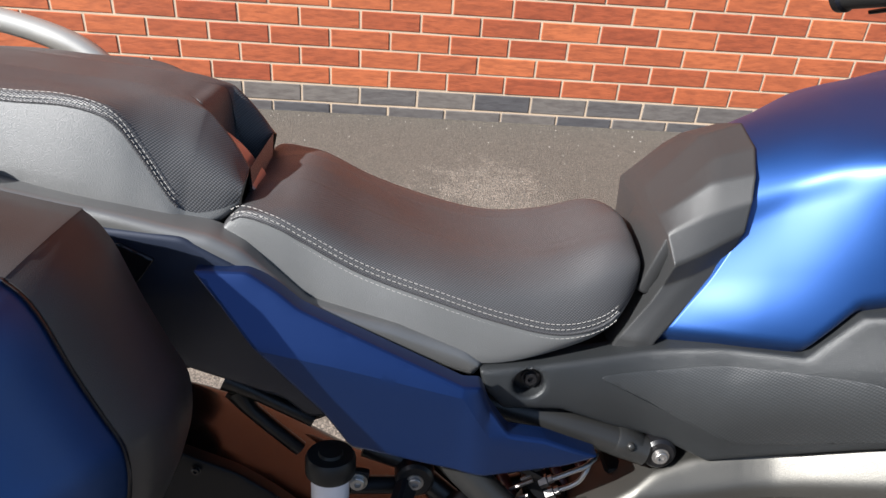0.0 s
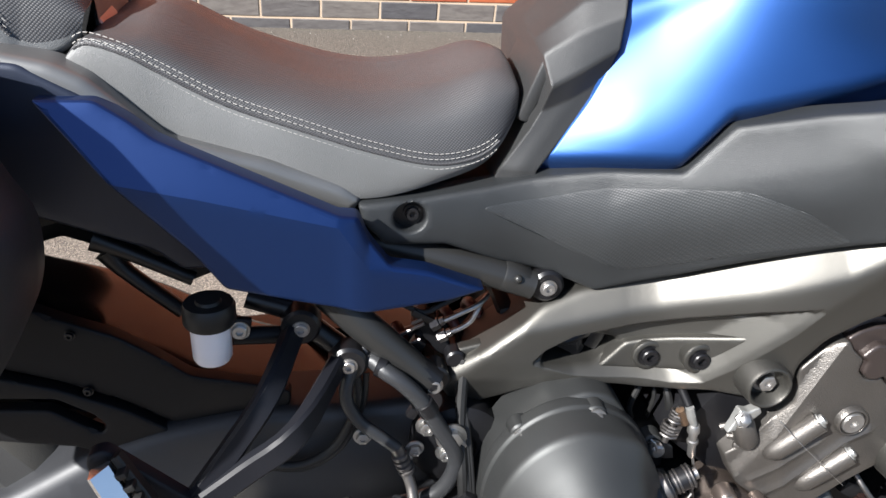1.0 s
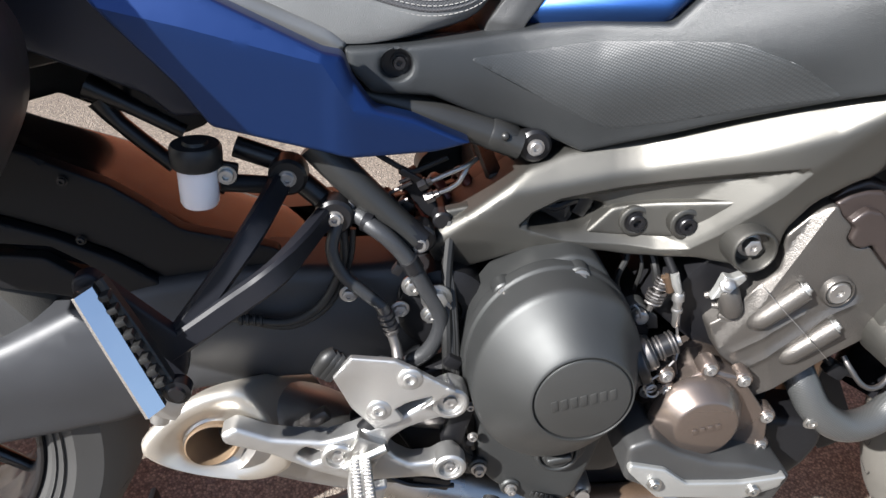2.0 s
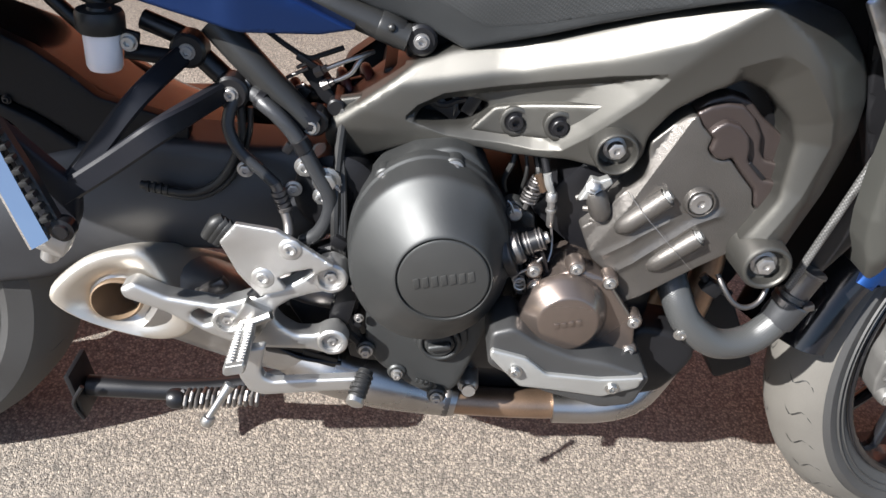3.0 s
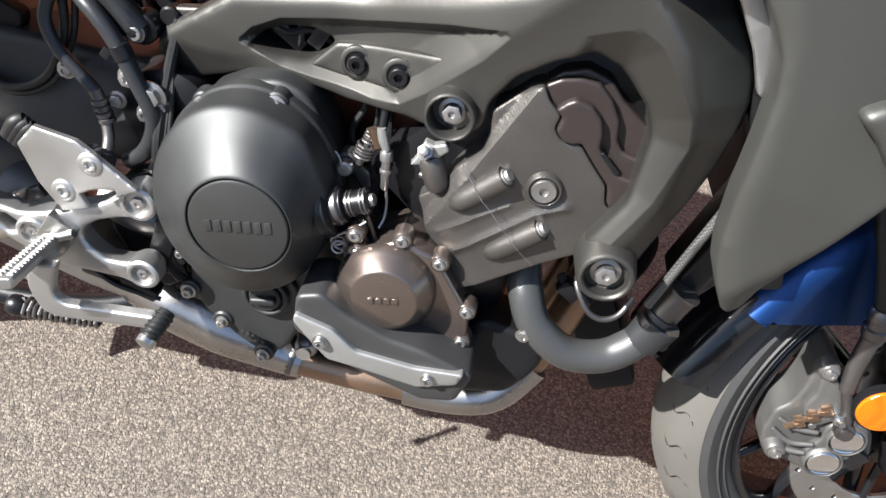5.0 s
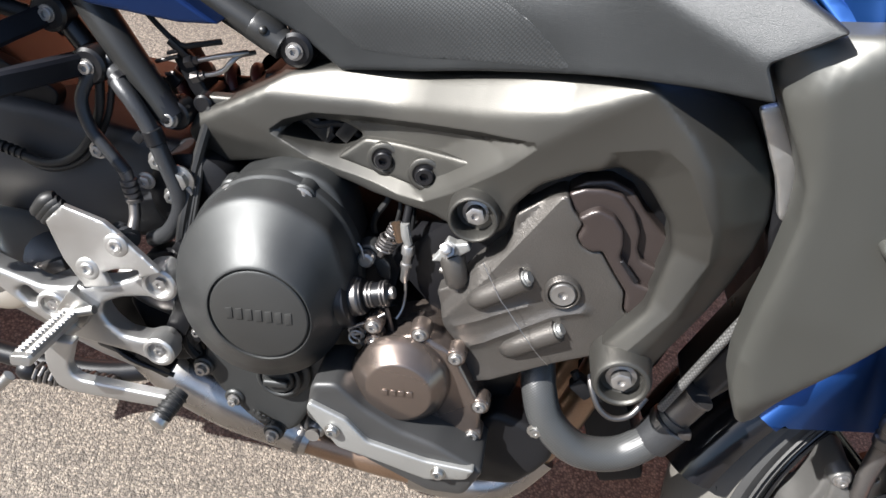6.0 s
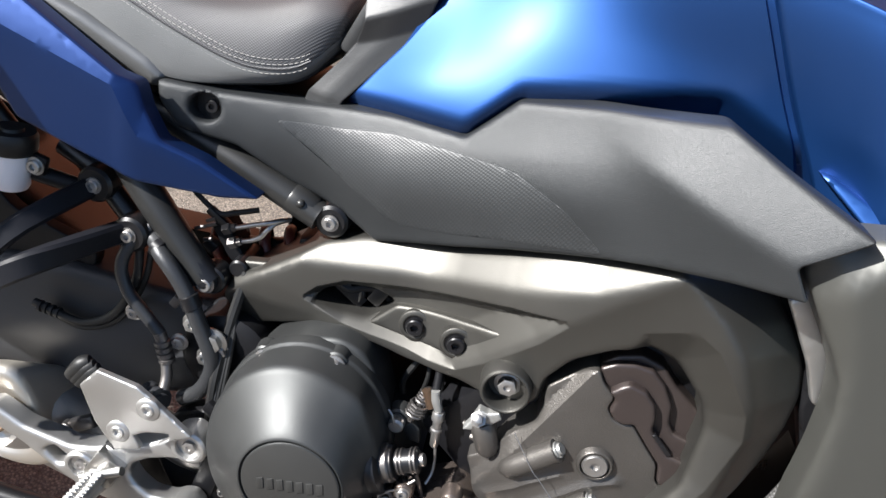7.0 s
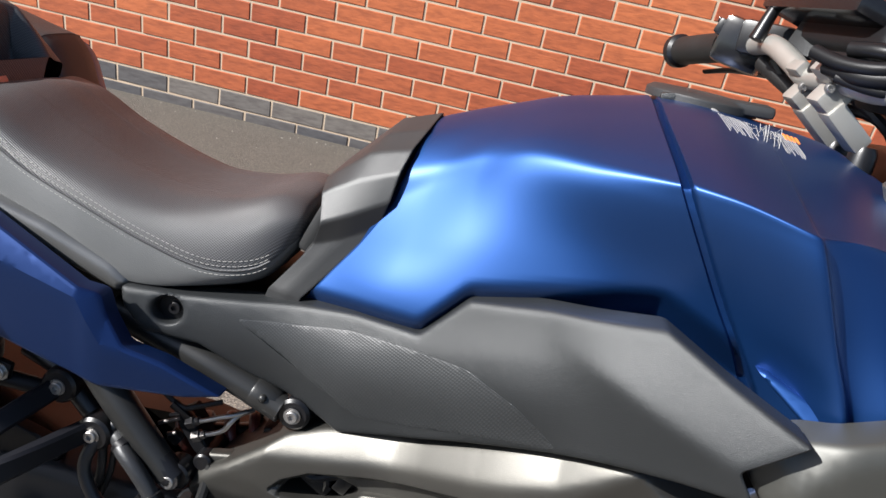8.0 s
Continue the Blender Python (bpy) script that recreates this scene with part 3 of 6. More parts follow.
# tail and side panels
rail_top = [(-640, 988), (-576, 974), (-514, 963), (-473, 954), (-434, 946), (-408, 934), (-384, 912), (-353, 884), (-274, 862), (-207, 836), (-190, 822), (-200, 808), (-276, 834), (-350, 860), (-400, 898), (-460, 925), (-560, 940), (-640, 955)]
part("seat_rail_cover", panel(rail_top, along([-640, -420, -300, -190], [-148, -150, -140, -130], 40), 30, 9, 8), RAIL, bike, "grey satin strip under the seats")
tail = [(-660, 970), (-560, 955), (-455, 946), (-400, 915), (-350, 870), (-290, 840), (-311, 745), (-340, 742), (-357, 740), (-379, 764), (-431, 787), (-484, 810), (-580, 852), (-660, 900)]
part("tail_panel", panel(tail, lambda x, z: -152 + 0.0 * x + 0.30 * np.maximum(900 - z, 0) * (x < -300), 25, 6, 12), NAVY, bike, "dark blue-black tail side panel")
part("tail_badge", panel([(-508, 940), (-478, 926), (-496, 900), (-520, 930)], level(-156), 6, 1.5, 5, corner=2), GLOSS, bike)
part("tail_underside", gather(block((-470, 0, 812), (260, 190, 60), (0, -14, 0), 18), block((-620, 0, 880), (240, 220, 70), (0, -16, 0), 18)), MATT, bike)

side = [(-446, 922), (-401, 921), (-376, 906), (-357, 892), (-291, 863), (-213, 829), (-196, 824), (-187, 802), (-168, 777), (-132, 766), (-74, 738), (-110, 731), (-188, 730), (-254, 744), (-311, 757), (-335, 794), (-395, 861), (-422, 894)]


RIDGE = [(-470, 880), (-389, 859), (-326, 846), (-213, 819), (-187, 777), (-60, 735)]
FACET = [(-240, 748), (-341, 846)]


def side_depth(x, z):
    up, down = above(RIDGE, x, z, 3), below(RIDGE, x, z, 3)
    back = soft(np.interp(z, [748, 846, 900], [-240, -341, -397]) - x, 2)
    y = -184 + 0.38 * up + 0.12 * down + 0.018 * back * np.clip(down / 12, 0, 1)
    return np.minimum(y + 0.26 * np.maximum(x + 200, 0), -118)


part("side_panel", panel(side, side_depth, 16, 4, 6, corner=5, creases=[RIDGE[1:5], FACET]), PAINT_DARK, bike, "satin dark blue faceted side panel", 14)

# tank
TANK = [
    [(-26, -106, 836), (0, -102, 878), (22, -99, 912), (44, -92, 957), (50, -82, 990), (56, -51, 1018), (62, 0, 1032)],
    [(44, -138, 830), (58, -136, 880), (70, -122, 925), (80, -102, 978), (86, -90, 1009), (93, -53, 1036), (98, 0, 1048)],
    [(150, -172, 840), (136, -163, 888), (124, -144, 942), (116, -117, 998), (121, -103, 1029), (132, -60, 1053), (140, 0, 1065)],
    [(268, -190, 862), (246, -184, 902), (190, -160, 966), (158, -139, 1023), (164, -121, 1048), (175, -68, 1068), (178, 0, 1080)],
    [(322, -184, 872), (296, -181, 915), (252, -174, 975), (219, -173, 1033), (223, -154, 1055), (226, -80, 1079), (228, 0, 1092)],
    [(376, -206, 893), (354, -202, 928), (325, -200, 970), (280, -205, 1040), (271, -188, 1058), (260, -92, 1086), (258, 0, 1099)]]
TANK_FOOT = [(-60, 836), (31, 851), (98, 859), (136, 905), (208, 927), (291, 950), (338, 933), (391, 917)]


def tucked(rings):
    """The tank's flanks, rolled in along the edge of the knee cover."""
    def roll(q):
        d = float(np.interp(q[0], [p[0] for p in TANK_FOOT], [p[1] for p in TANK_FOOT])) + 15 - q[2]
        return (q[0], q[1] - math.copysign(min(30.0, 0.045 * d * d if d < 12 else 6.5 + (d - 12)) if d > 0 else 0.0, q[1]), q[2])
    return [[roll(q) for q in r] for r in rings]


tank_rings = tucked(skin(TANK, 14, 14))
tank_rings.append([(q[0] + 3, q[1] * 0.984, (q[2] - 900) * 0.984 + 900) for q in tank_rings[-1]])
tank_rings.append([(q[0] + 8, q[1] * 1.006, (q[2] - 900) * 1.002 + 900) for q in tank_rings[-1]])
tank = part("fuel_tank", loft(tank_rings), PAINT, bike, "satin metallic blue fuel tank", 60)
HOOD = [
    [(385, -217, 893), (363, -212, 928), (334, -208, 970), (289, -212, 1042), (280, -194, 1060), (268, -94, 1088), (266, 0, 1101)],
    [(404, -232, 886), (388, -228, 930), (364, -227, 970), (326, -230, 1042), (318, -212, 1058), (306, -98, 1090), (304, 0, 1104)],
    [(436, -262, 882), (420, -256, 930), (402, -252, 968), (370, -250, 1037), (364, -230, 1050), (358, -102, 1084), (354, 0, 1100)],
    [(449, -254, 881), (433, -244, 930), (414, -238, 968), (381, -234, 1036), (375, -217, 1046), (368, -102, 1081), (364, 0, 1099)],
    [(486, -268, 876), (474, -254, 930), (462, -240, 966), (440, -212, 1030), (436, -200, 1042), (440, -102, 1070), (440, 0, 1090)],
    [(560, -250, 850), (555, -240, 900), (545, -226, 940), (522, -176, 990), (516, -164, 1004), (515, -100, 1040), (515, 0, 1060)]]
hood_rings = skin(HOOD, 8, 6)
hood_rings.insert(0, [(q[0] - 1, q[1] * 0.98, (q[2] - 900) * 0.98 + 900) for q in hood_rings[0]])
part("cover_fin", panel([(366, 930), (376, 930), (456, 906), (448, 896), (424, 893)], lambda x, z: -240 - 0.26 * (x - 372) + 0.55 * (z - 905), 16, 3, 5, corner=3), PAINT, bike, "sharp blue blade at the foot of the tank cover")
part("tank_front_cover", loft(hood_rings), PAINT, bike, "satin blue front cover of the tank", 60)
TRIMS = [
    [(-64, -98, 828), (-60, -102, 842), (-34, -100, 880), (-25, -98, 896), (-19, -106, 921), (-26, -91, 948), (-29, -69, 958), (-28, -50, 960), (-26, 0, 966)],
    [(-46, -104, 828), (-42, -107, 842), (-12, -101, 888), (2, -98, 908), (8, -105, 936), (7, -93, 968), (11, -75, 993), (20, -50, 1011), (23, 0, 1021)],
    [(-28, -106, 828), (-25, -107, 842), (20, -97, 905), (34, -94, 926), (42, -101, 957), (45, -96, 985), (50, -81, 1006), (58, -50, 1024), (62, 0, 1036)]]


def edged(half):
    """A cross-section with its corners kept crisp."""
    pts = [np.array(p, float) for p in list(half) + [(x, -y, z) for x, y, z in reversed(half[:-1])]]
    return [p + (q - p) * k for p, q in zip(pts, pts[1:]) for k in (0, 0.12, 0.5, 0.88)] + [pts[-1]]


rows3 = [edged(h) for h in TRIMS]
rows3 = [[np.array(p) + (np.array(q) - p) * k for p, q in zip(rows3[i], rows3[i + 1])] for i in (0, 1) for k in (0, 0.33, 0.67)] + [rows3[2]]
part("tank_trim", loft(rows3), TRIM, bike, "dark grey moulded trim between seat and tank", 58)
part("seat_front_plate", block((-26, -30, 915), (14, 110, 70), (0, 20, 0), 5), TRIM, bike)
cap_lid = part("filler_cap", gather(lathe((312, 24, 1100), (0, 0, 1), [(56, 0), (56, 8), (50, 12), (30, 13), (0.1, 13)]), block((326, 0, 1107), (100, 40, 12), (0, -3, -6), 5)), TRIM, bike, "dark fuel filler cap and trim")
part("cap_lip", block((284, -4, 1105), (34, 36, 10), (0, -14, -6), 4), GREY, cap_lid, "pale grey lip")


def on_hood(x, y):
    """The height of the tank's front cover at a place."""
    pts = np.array([p for r in hood_rings for p in r])
    d = (pts[:, 0] - x) ** 2 + (pts[:, 1] - y) ** 2
    k = np.argsort(d)[:9]
    a = np.stack([np.ones(9), pts[k, 0] - x, pts[k, 1] - y], 1)
    return float(np.linalg.lstsq(a, pts[k, 2], rcond=None)[0][0])


sticker = new("warning_label")
sticker.parent = tank
for row in range(32):
    x, y0 = 318 + 2.3 * row, -42 - 3 * (row % 7 == 3)
    y1 = -90 + 14 * (row % 5 == 2) + 6 * (row % 3 == 1)
    part("print_line", tube([(x - 0.10 * (y - y0), y, on_hood(x - 0.10 * (y - y0), y) + 0.4) for y in np.linspace(y0, y1, 5)], 0.32, 5, 2), LABEL, sticker)
for row in range(4):
    x = 382 + 4 * row
    part("print_stripe", tube([(x, y, on_hood(x, y) + 0.6) for y in (-36, -44, -52)], 1.5, 5, 2, flat=0.4), ORANGE, sticker)
part("print_mark", tube([(316, y, on_hood(316, y) + 0.5) for y in (-28, -36)], 3.5, 8, 2, flat=0.3), LABEL, sticker)

# grey knee cover
COVER = [(-195, 820), (-136, 823), (-68, 831), (-27, 838), (31, 849), (100, 857), (138, 903), (208, 925), (291, 948), (338, 931), (391, 915), (354, 880), (370, 858), (325, 844), (278, 826), (165, 777), (115, 753), (40, 723), (-6, 740), (-57, 752), (-112, 776), (-169, 779), (-190, 802)]
cover_line = along([-200, -150, -30, 100, 229, 380, 450], [-126, -118, -108, -148, -206, -300, -335], 28)


FOLD = [(150, 925), (222, 905), (270, 896), (312, 887), (352, 880), (410, 870)]


def cover_depth(x, z):
    base = 730 + 0.38 * np.clip(x - 40, 0, 400)
    bulge = -16 * np.exp(-((z - base - 62) / 54) ** 2)
    w = np.clip((x - 198) / 70, 0, 1)
    w = w * w * (3 - 2 * w)
    fold = 0.40 * above(FOLD, x, z, 5) - 15 * np.exp(-below(FOLD, x, z, 5) / 42)
    return cover_line(x, z) + bulge * (1 - 0.6 * w) + w * fold + 0.10 * np.maximum(z - base - 90, 0) * (1 - w)


SCREW = [(-147 + 15 * math.cos(a), 805 + 14 * math.sin(a)) for a in np.arange(20) * math.pi / 10]
cover = part("knee_cover", panel(COVER, cover_depth, 26, 4.5, 5, [SCREW], 4), GREY, bike, "grey textured side cover with a knurled grip patch", 30)
part("grip_patch", panel([(-80, 812), (-20, 821), (31, 834), (89, 842), (150, 850), (198, 838), (240, 814), (170, 790), (110, 766), (58, 752), (0, 774)], lambda x, z: cover_depth(x, z) - 0.25, 3, 0.1, 5, corner=8), KNURL, cover, "finely dotted grey patch")
part("screw_recess", lathe((-147, -126, 805), (0, -1, 0), [(17, -8), (16, 0), (15, 0), (14, -9), (0.1, -9)], 24), BLACK, cover)
bolt(cover, -144, -119, 805, 6.5, 5, "socket", BLACK)

# main spar
SPAR = [(-107, 605), (-100, 631), (-66, 656), (-9, 705), (29, 722), (125, 750), (218, 796), (299, 827), (340, 828), (392, 815), (440, 765), (446, 730), (440, 671), (412, 585), (402, 548), (375, 532), (348, 548), (350, 578), (371, 631), (370, 693), (359, 716), (333, 738), (304, 748), (278, 735), (248, 708), (232, 676), (232, 650), (215, 630), (190, 628), (161, 629), (99, 618), (38, 621), (-21, 604), (-68, 579), (-95, 582)]
HOLE = [(-9, 641), (3, 654), (25, 665), (52, 671), (75, 666), (68, 652), (52, 640), (21, 638)]
spar_line = along([-120, 0, 100, 200, 375, 470], [-132, -142, -152, -206, -266, -250], 26)
SHELF = [(-120, 598), (-61, 654), (-26, 682), (19, 693), (101, 715), (179, 748), (246, 780), (303, 826), (325, 850), (480, 900)]
POCKET_UP = [(-20, 643), (-5, 661), (22, 678), (50, 686), (104, 701), (184, 732), (239, 748)]
POCKET_FOOT = [(96, 687), (108, 691), (168, 714), (200, 725)]
POCKET_FRONT = [(239, 748), (217, 713), (176, 664), (152, 640)]
POCKET_LOW = [(152, 640), (123, 632), (60, 630), (27, 631), (-20, 643)]
FLANK = [(239, 748), (259, 770), (282, 797), (303, 824)]
RIM = [(295, 764), (317, 776), (332, 781), (351, 773), (372, 750), (392, 724), (400, 698), (390, 641), (367, 582)]
SHIN = [(372, 548), (382, 586), (397, 636), (403, 704), (394, 734), (369, 775), (344, 799), (303, 826)]
HEEL = [(-130, 612), (-92, 621), (-43, 623), (27, 631), (260, 560)]
BROW = [(-130, 662), (-73, 650), (-45, 645), (-20, 643), (27, 631), (60, 620)]


def near(line, x, z):
    """How far points lie from an open line."""
    p = np.stack([x, z], -1)
    best = np.full(np.shape(x), 1e9)
    for a, b in zip(line, line[1:]):
        a, d = np.array(a, float), np.array(b, float) - a
        t = np.clip(((p - a) @ d) / (d @ d), 0, 1)
        best = np.minimum(best, np.linalg.norm(p - a - t[..., None] * d, axis=-1))
    return best


def pocket_depth(x, z):
    """The dished pocket in the spar: a steep upper wall, a low rim below, a long ramp ahead."""
    ok = inside(np.stack([x, z], -1), np.array(POCKET_UP + POCKET_FRONT[1:] + POCKET_LOW[1:], float))
    return np.where(ok, np.minimum.reduce([1.5 * near(POCKET_UP, x, z), 0.5 * near(POCKET_FRONT, x, z), 1.2 * near(POCKET_LOW, x, z), np.full(np.shape(x), 17.0)]), 0)


def spar_depth(x, z):
    top = above(SHELF, x, z, 5)
    flank = soft(((x - 239) * 76 - (z - 748) * 64) / 99.4, 1.5)
    flank = 18 * (1 - np.exp(-flank / 50))
    rim = np.where(inside(np.stack([x, z], -1), np.array(RIM + [(345, 560), (300, 600), (270, 700)], float)), np.minimum(0.5 * near(RIM, x, z), 0.7 * near([(295, 764), (284, 730)], x, z)), 0)
    rear_end = np.clip((50 - x) / 40, 0, 1)
    heel = (0.30 * below(HEEL, x, z, 1) + 0.12 * below(BROW, x, z, 1)) * rear_end
    return spar_line(x, z) + 0.7 * top + flank + rim + 0.75 * ahead_of(SHIN, x, z, 5) + heel + pocket_depth(x, z)


spar = part("main_frame", panel(SPAR, spar_depth, 60, 5, 3.2, [HOLE], 7, [POCKET_UP, POCKET_FOOT, POCKET_FRONT, POCKET_LOW, FLANK, RIM, HEEL[1:4], BROW[1:4]]), GRAPHITE, bike, "graphite grey cast aluminium frame spar", 22)
part("frame_web", panel([(54, 637), (78, 667), (186, 699), (176, 671), (153, 647), (88, 636)], lambda x, z: spar_line(x, z) + 8, 14, 3, 5, corner=4), GRAPHITE, spar)
part("pocket_inner", gather(block((20, -104, 655), (50, 30, 16), (0, 30, 0), 4), tube([(0, -112, 668), (22, -116, 655), (50, -112, 662), (80, -100, 640)], 5, 9), tube([(30, -108, 680), (38, -116, 652), (30, -110, 628)], 4, 9), block((56, -108, 660), (16, 20, 30), (0, 25, 0), 3)), BLACK, spar)
# black blocks added inside the bike to keep the gaps dark, not real parts
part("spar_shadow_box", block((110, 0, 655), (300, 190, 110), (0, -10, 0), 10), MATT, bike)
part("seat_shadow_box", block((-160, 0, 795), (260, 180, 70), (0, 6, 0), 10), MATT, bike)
for x, y, z in ((102, -152, 656), (146, -174, 664)):
    part("bolt_boss", lathe((x, y + 10, z), (0, -1, 0), [(17, -4), (17, 8), (15, 9), (12, 9), (11, 3), (0.1, 3)], 28), GRAPHITE, spar)
    bolt(spar, x, y + 4, z, 9, 8, "socket", BLACK)
part("bolt_boss", lathe((201, -206, 656), (0, -1, 0), [(26, -36), (24, 6), (22.5, 9), (20.5, 9.5), (19, 7), (18, -12), (0.1, -12)], 36), GRAPHITE, spar)
bolt(spar, 202, -198, 657, 8.6, 11, "hex", DULL)
part("bolt_boss", lathe((375, -250, 562), (0, -1, 0), [(30, -40), (27.5, 4), (25.5, 8), (22.5, 9), (20.5, 7), (20, -6), (0.1, -6)], 36), GRAPHITE, spar)
bolt(spar, 375, -245, 562, 9.6, 11, "hex", DULL)
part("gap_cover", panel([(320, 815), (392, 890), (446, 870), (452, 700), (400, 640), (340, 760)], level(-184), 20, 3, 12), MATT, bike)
part("spar_inner", panel(SPAR, lambda x, z: spar_depth(x, z) + 62, 30, 4, 12, [HOLE], 9), BLACK, spar)
part("far_spar", mirror(panel(SPAR, spar_depth, 40, 9, 12, [HOLE], 9)), GRAPHITE, bike)

# ---- engine ----
part("crankcase", gather(block((40, 0, 430), (220, 300, 260), (0, 0, 0), 25), block((210, 0, 440), (190, 330, 130), (0, 0, 0), 25)), BLACK, bike, "black engine casing")
part("cylinder_block", gather(block((255, 0, 600), (150, 340, 220), (0, 38, 0), 15), block((330, 0, 690), (140, 360, 130), (0, 38, 0), 15)), BLACK, bike)
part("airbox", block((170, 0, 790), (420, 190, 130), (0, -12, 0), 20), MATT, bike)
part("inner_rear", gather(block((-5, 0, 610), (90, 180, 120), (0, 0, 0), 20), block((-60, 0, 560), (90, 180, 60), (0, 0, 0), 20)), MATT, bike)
FLANGE = [(36, 630), (-3, 619), (-39, 591), (-60, 557), (-73, 504), (-69, 451), (-46, 410), (-42, 352), (-25, 328), (20, 296), (53, 281), (78, 299), (93, 346), (110, 414), (117, 460), (113, 514), (99, 556), (77, 605), (60, 624)]
clutch = part("clutch_cover", panel(FLANGE, lambda x, z: -174 - 0.06 * np.maximum(420 - z, 0), 50, 6, 9, corner=10), ENGINE, bike, "satin black domed clutch cover")
rings = []
ROUND = np.arange(96) * 2 * math.pi / 96
for k, rx, rz, h in ((0, 93, 112, -4), (0, 93, 112, 9), (0, 92.4, 111.4, 11), (0, 90.5, 109.5, 12.5), (0, 90, 109, 15), (0, 89, 107.5, 44), (0.01, 88.4, 106.6, 47.5), (0.03, 87, 104.6, 50.5), (0.07, 84.5, 101.4, 53.2),
                     (0.2, 77.4, 91.4, 60), (0.4, 70, 81.2, 69.4), (0.65, 61.5, 68.4, 80.4), (0.85, 55, 58.4, 89), (0.94, 52.6, 54, 92), (0.98, 51.4, 52, 93.2), (1, 50.3, 50.4, 93.4)):
    web = 0.045 * min(1, max(0, h - 15) / 30) * (1 - k)
    rings.append([(22 + 14 * k + rx * (1 + web * math.exp(-((a - 0.95) / 0.2) ** 2)) * math.cos(a), -174 - h, 512 + 9 * k + rz * (1 + web * math.exp(-((a - 0.95) / 0.2) ** 2)) * math.sin(a)) for a in ROUND])
for r, h in ((49.6, 90.2), (48.4, 90.2), (48, 92.8), (47, 93.4), (0.1, 93.4)):
    rings.append([(36 + r * math.cos(a), -174 - h, 521 + r * math.sin(a)) for a in ROUND])
part("clutch_dome", loft(rings), ENGINE, clutch, "smooth black dome with a flat round badge", 42)
part("clutch_badge", lathe((36, -267.2, 521), (0, -1, 0), [(47, -2), (47, 0.4), (46, 0.8), (0.1, 0.8)], 56), BADGE, clutch, "matt black round badge")
mark = [block((36 - 28 + 9.4 * k, -268.2, 521), (6.4, 1.4, 13), (0, -12, 0), 0.6) for k in range(7)]
mark = [([(x, y, z + 0.24 * (x - 36)) for x, y, z in s[0]], s[1]) for s in mark]
for s in mark:
    part("raised_mark", s, BADGE, clutch)
for x, y, z, r in ((-33, -184, 590, 6), (39, -190, 612, 7), (112, -178, 561, 5.5), (-41, -184, 352, 6), (0, -184, 319, 5), (53, -190, 289, 5.5)):
    part("bolt_pad", lathe((x, y + 6, z), (0, -1, 0), [(13, -12), (12, 3), (10, 5), (0.1, 5)], 20), ENGINE, clutch)
    bolt(clutch, x, y, z, r, 8, "hex", DULL)
part("filler_recess", panel([(14, 372), (30, 402), (62, 410), (80, 396), (84, 372), (66, 344), (48, 340)], level(-183), 12, 3, 6, corner=8), ENGINE, clutch)
filler = part("oil_filler", lathe((48, -184, 376), (0, -1, 0), [(27, -4), (27, 3), (25.5, 6), (23, 7), (21, 6), (20, 2), (18.5, 2), (18, 7), (16, 9), (0.1, 9)], 36), ENGINE, clutch, "round black oil filler cap")
part("oil_filler_grip", block((48, -196, 376), (29, 9, 9), (0, -14, 0), 3.2, 3), ENGINE, filler)
part("part_number", gather(*[block((26 + 6 * k, -186, 312 - 2 * k), (4, 1.5, 7), (0, 12, 0), 0.4) for k in range(5)]), ENGINE, clutch)

cap = part("pickup_cover", panel([(130, 442), (134, 470), (143, 494), (185, 521), (223, 509), (241, 486), (268, 452), (274, 411), (240, 393), (170, 400), (136, 420)], level(-222), 60, 5, 8, corner=12), BRONZE, bike, "bronze-toned crank end cover")
rings = []
for r, h, k in ((52, 0, 0), (51, 8, 0), (48, 14, 0.1), (44, 20, 0.3), (35.5, 33, 0.9), (33.5, 35, 1), (32, 35.5, 1), (0.1, 35.5, 1)):
    rings.append([(179 + 2 * k + r * math.cos(a), -222 - 0.8 * h, 459 + 5 * k + r * 1.04 * math.sin(a)) for a in np.arange(48) * 2 * math.pi / 48])
part("pickup_dome", loft(rings), BRONZE, cap, sharp=42)
for k in range(4):
    part("raised_mark", block((169 + 8 * k, -251, 461 + 2.2 * k), (5.5, 1.6, 7), (0, -14, 0), 0.5), BRONZE, cap)
for x, z in ((265, 453), (226, 504), (185, 519), (143, 492), (268, 412), (138, 512)):
    part("bolt_pad", lathe((x, -216, z), (0, -1, 0), [(11, -12), (10.5, 4), (9, 6), (0.1, 6)], 20), BRONZE, cap)
    bolt(cap, x, -221, z, 5.6, 4.5, "socket", DULL)

CAM_EDGE = [(274, 706), (282, 694), (295, 684), (293, 671), (301, 662), (311, 660), (318, 664), (336, 646), (353, 630), (358, 612), (369, 604), (379, 608)]
CYL = [(188, 553), (206, 572), (217, 600), (238, 631), (239, 650), (237, 668), (252, 686), (265, 701)] + CAM_EDGE + [(384, 600), (357, 556), (321, 529), (251, 468), (225, 506), (205, 520)]
BEVEL = [(196, 516), (231, 603), (269, 699), (290, 752)]
RIB_LOW = [(234, 513), (256, 537), (280, 561), (301, 583), (326, 598)]
RIB_MID = [(214, 527), (246, 560), (275, 584)]


def cyl_depth(x, z):
    left = np.clip((236 - x - 0.4 * (z - 560)) / 50, 0, 1)
    slope = np.clip(above(BEVEL, x, z, 0.5) * 0.37, 0, 8)
    ribs = 3.2 * np.exp(-(near(RIB_LOW, x, z) / 4.6) ** 2) + 2.2 * np.exp(-(near(RIB_MID, x, z) / 3.5) ** 2)
    return -212 - 0.04 * (x - 280) + 12 * left + slope * (x < 290) - ribs


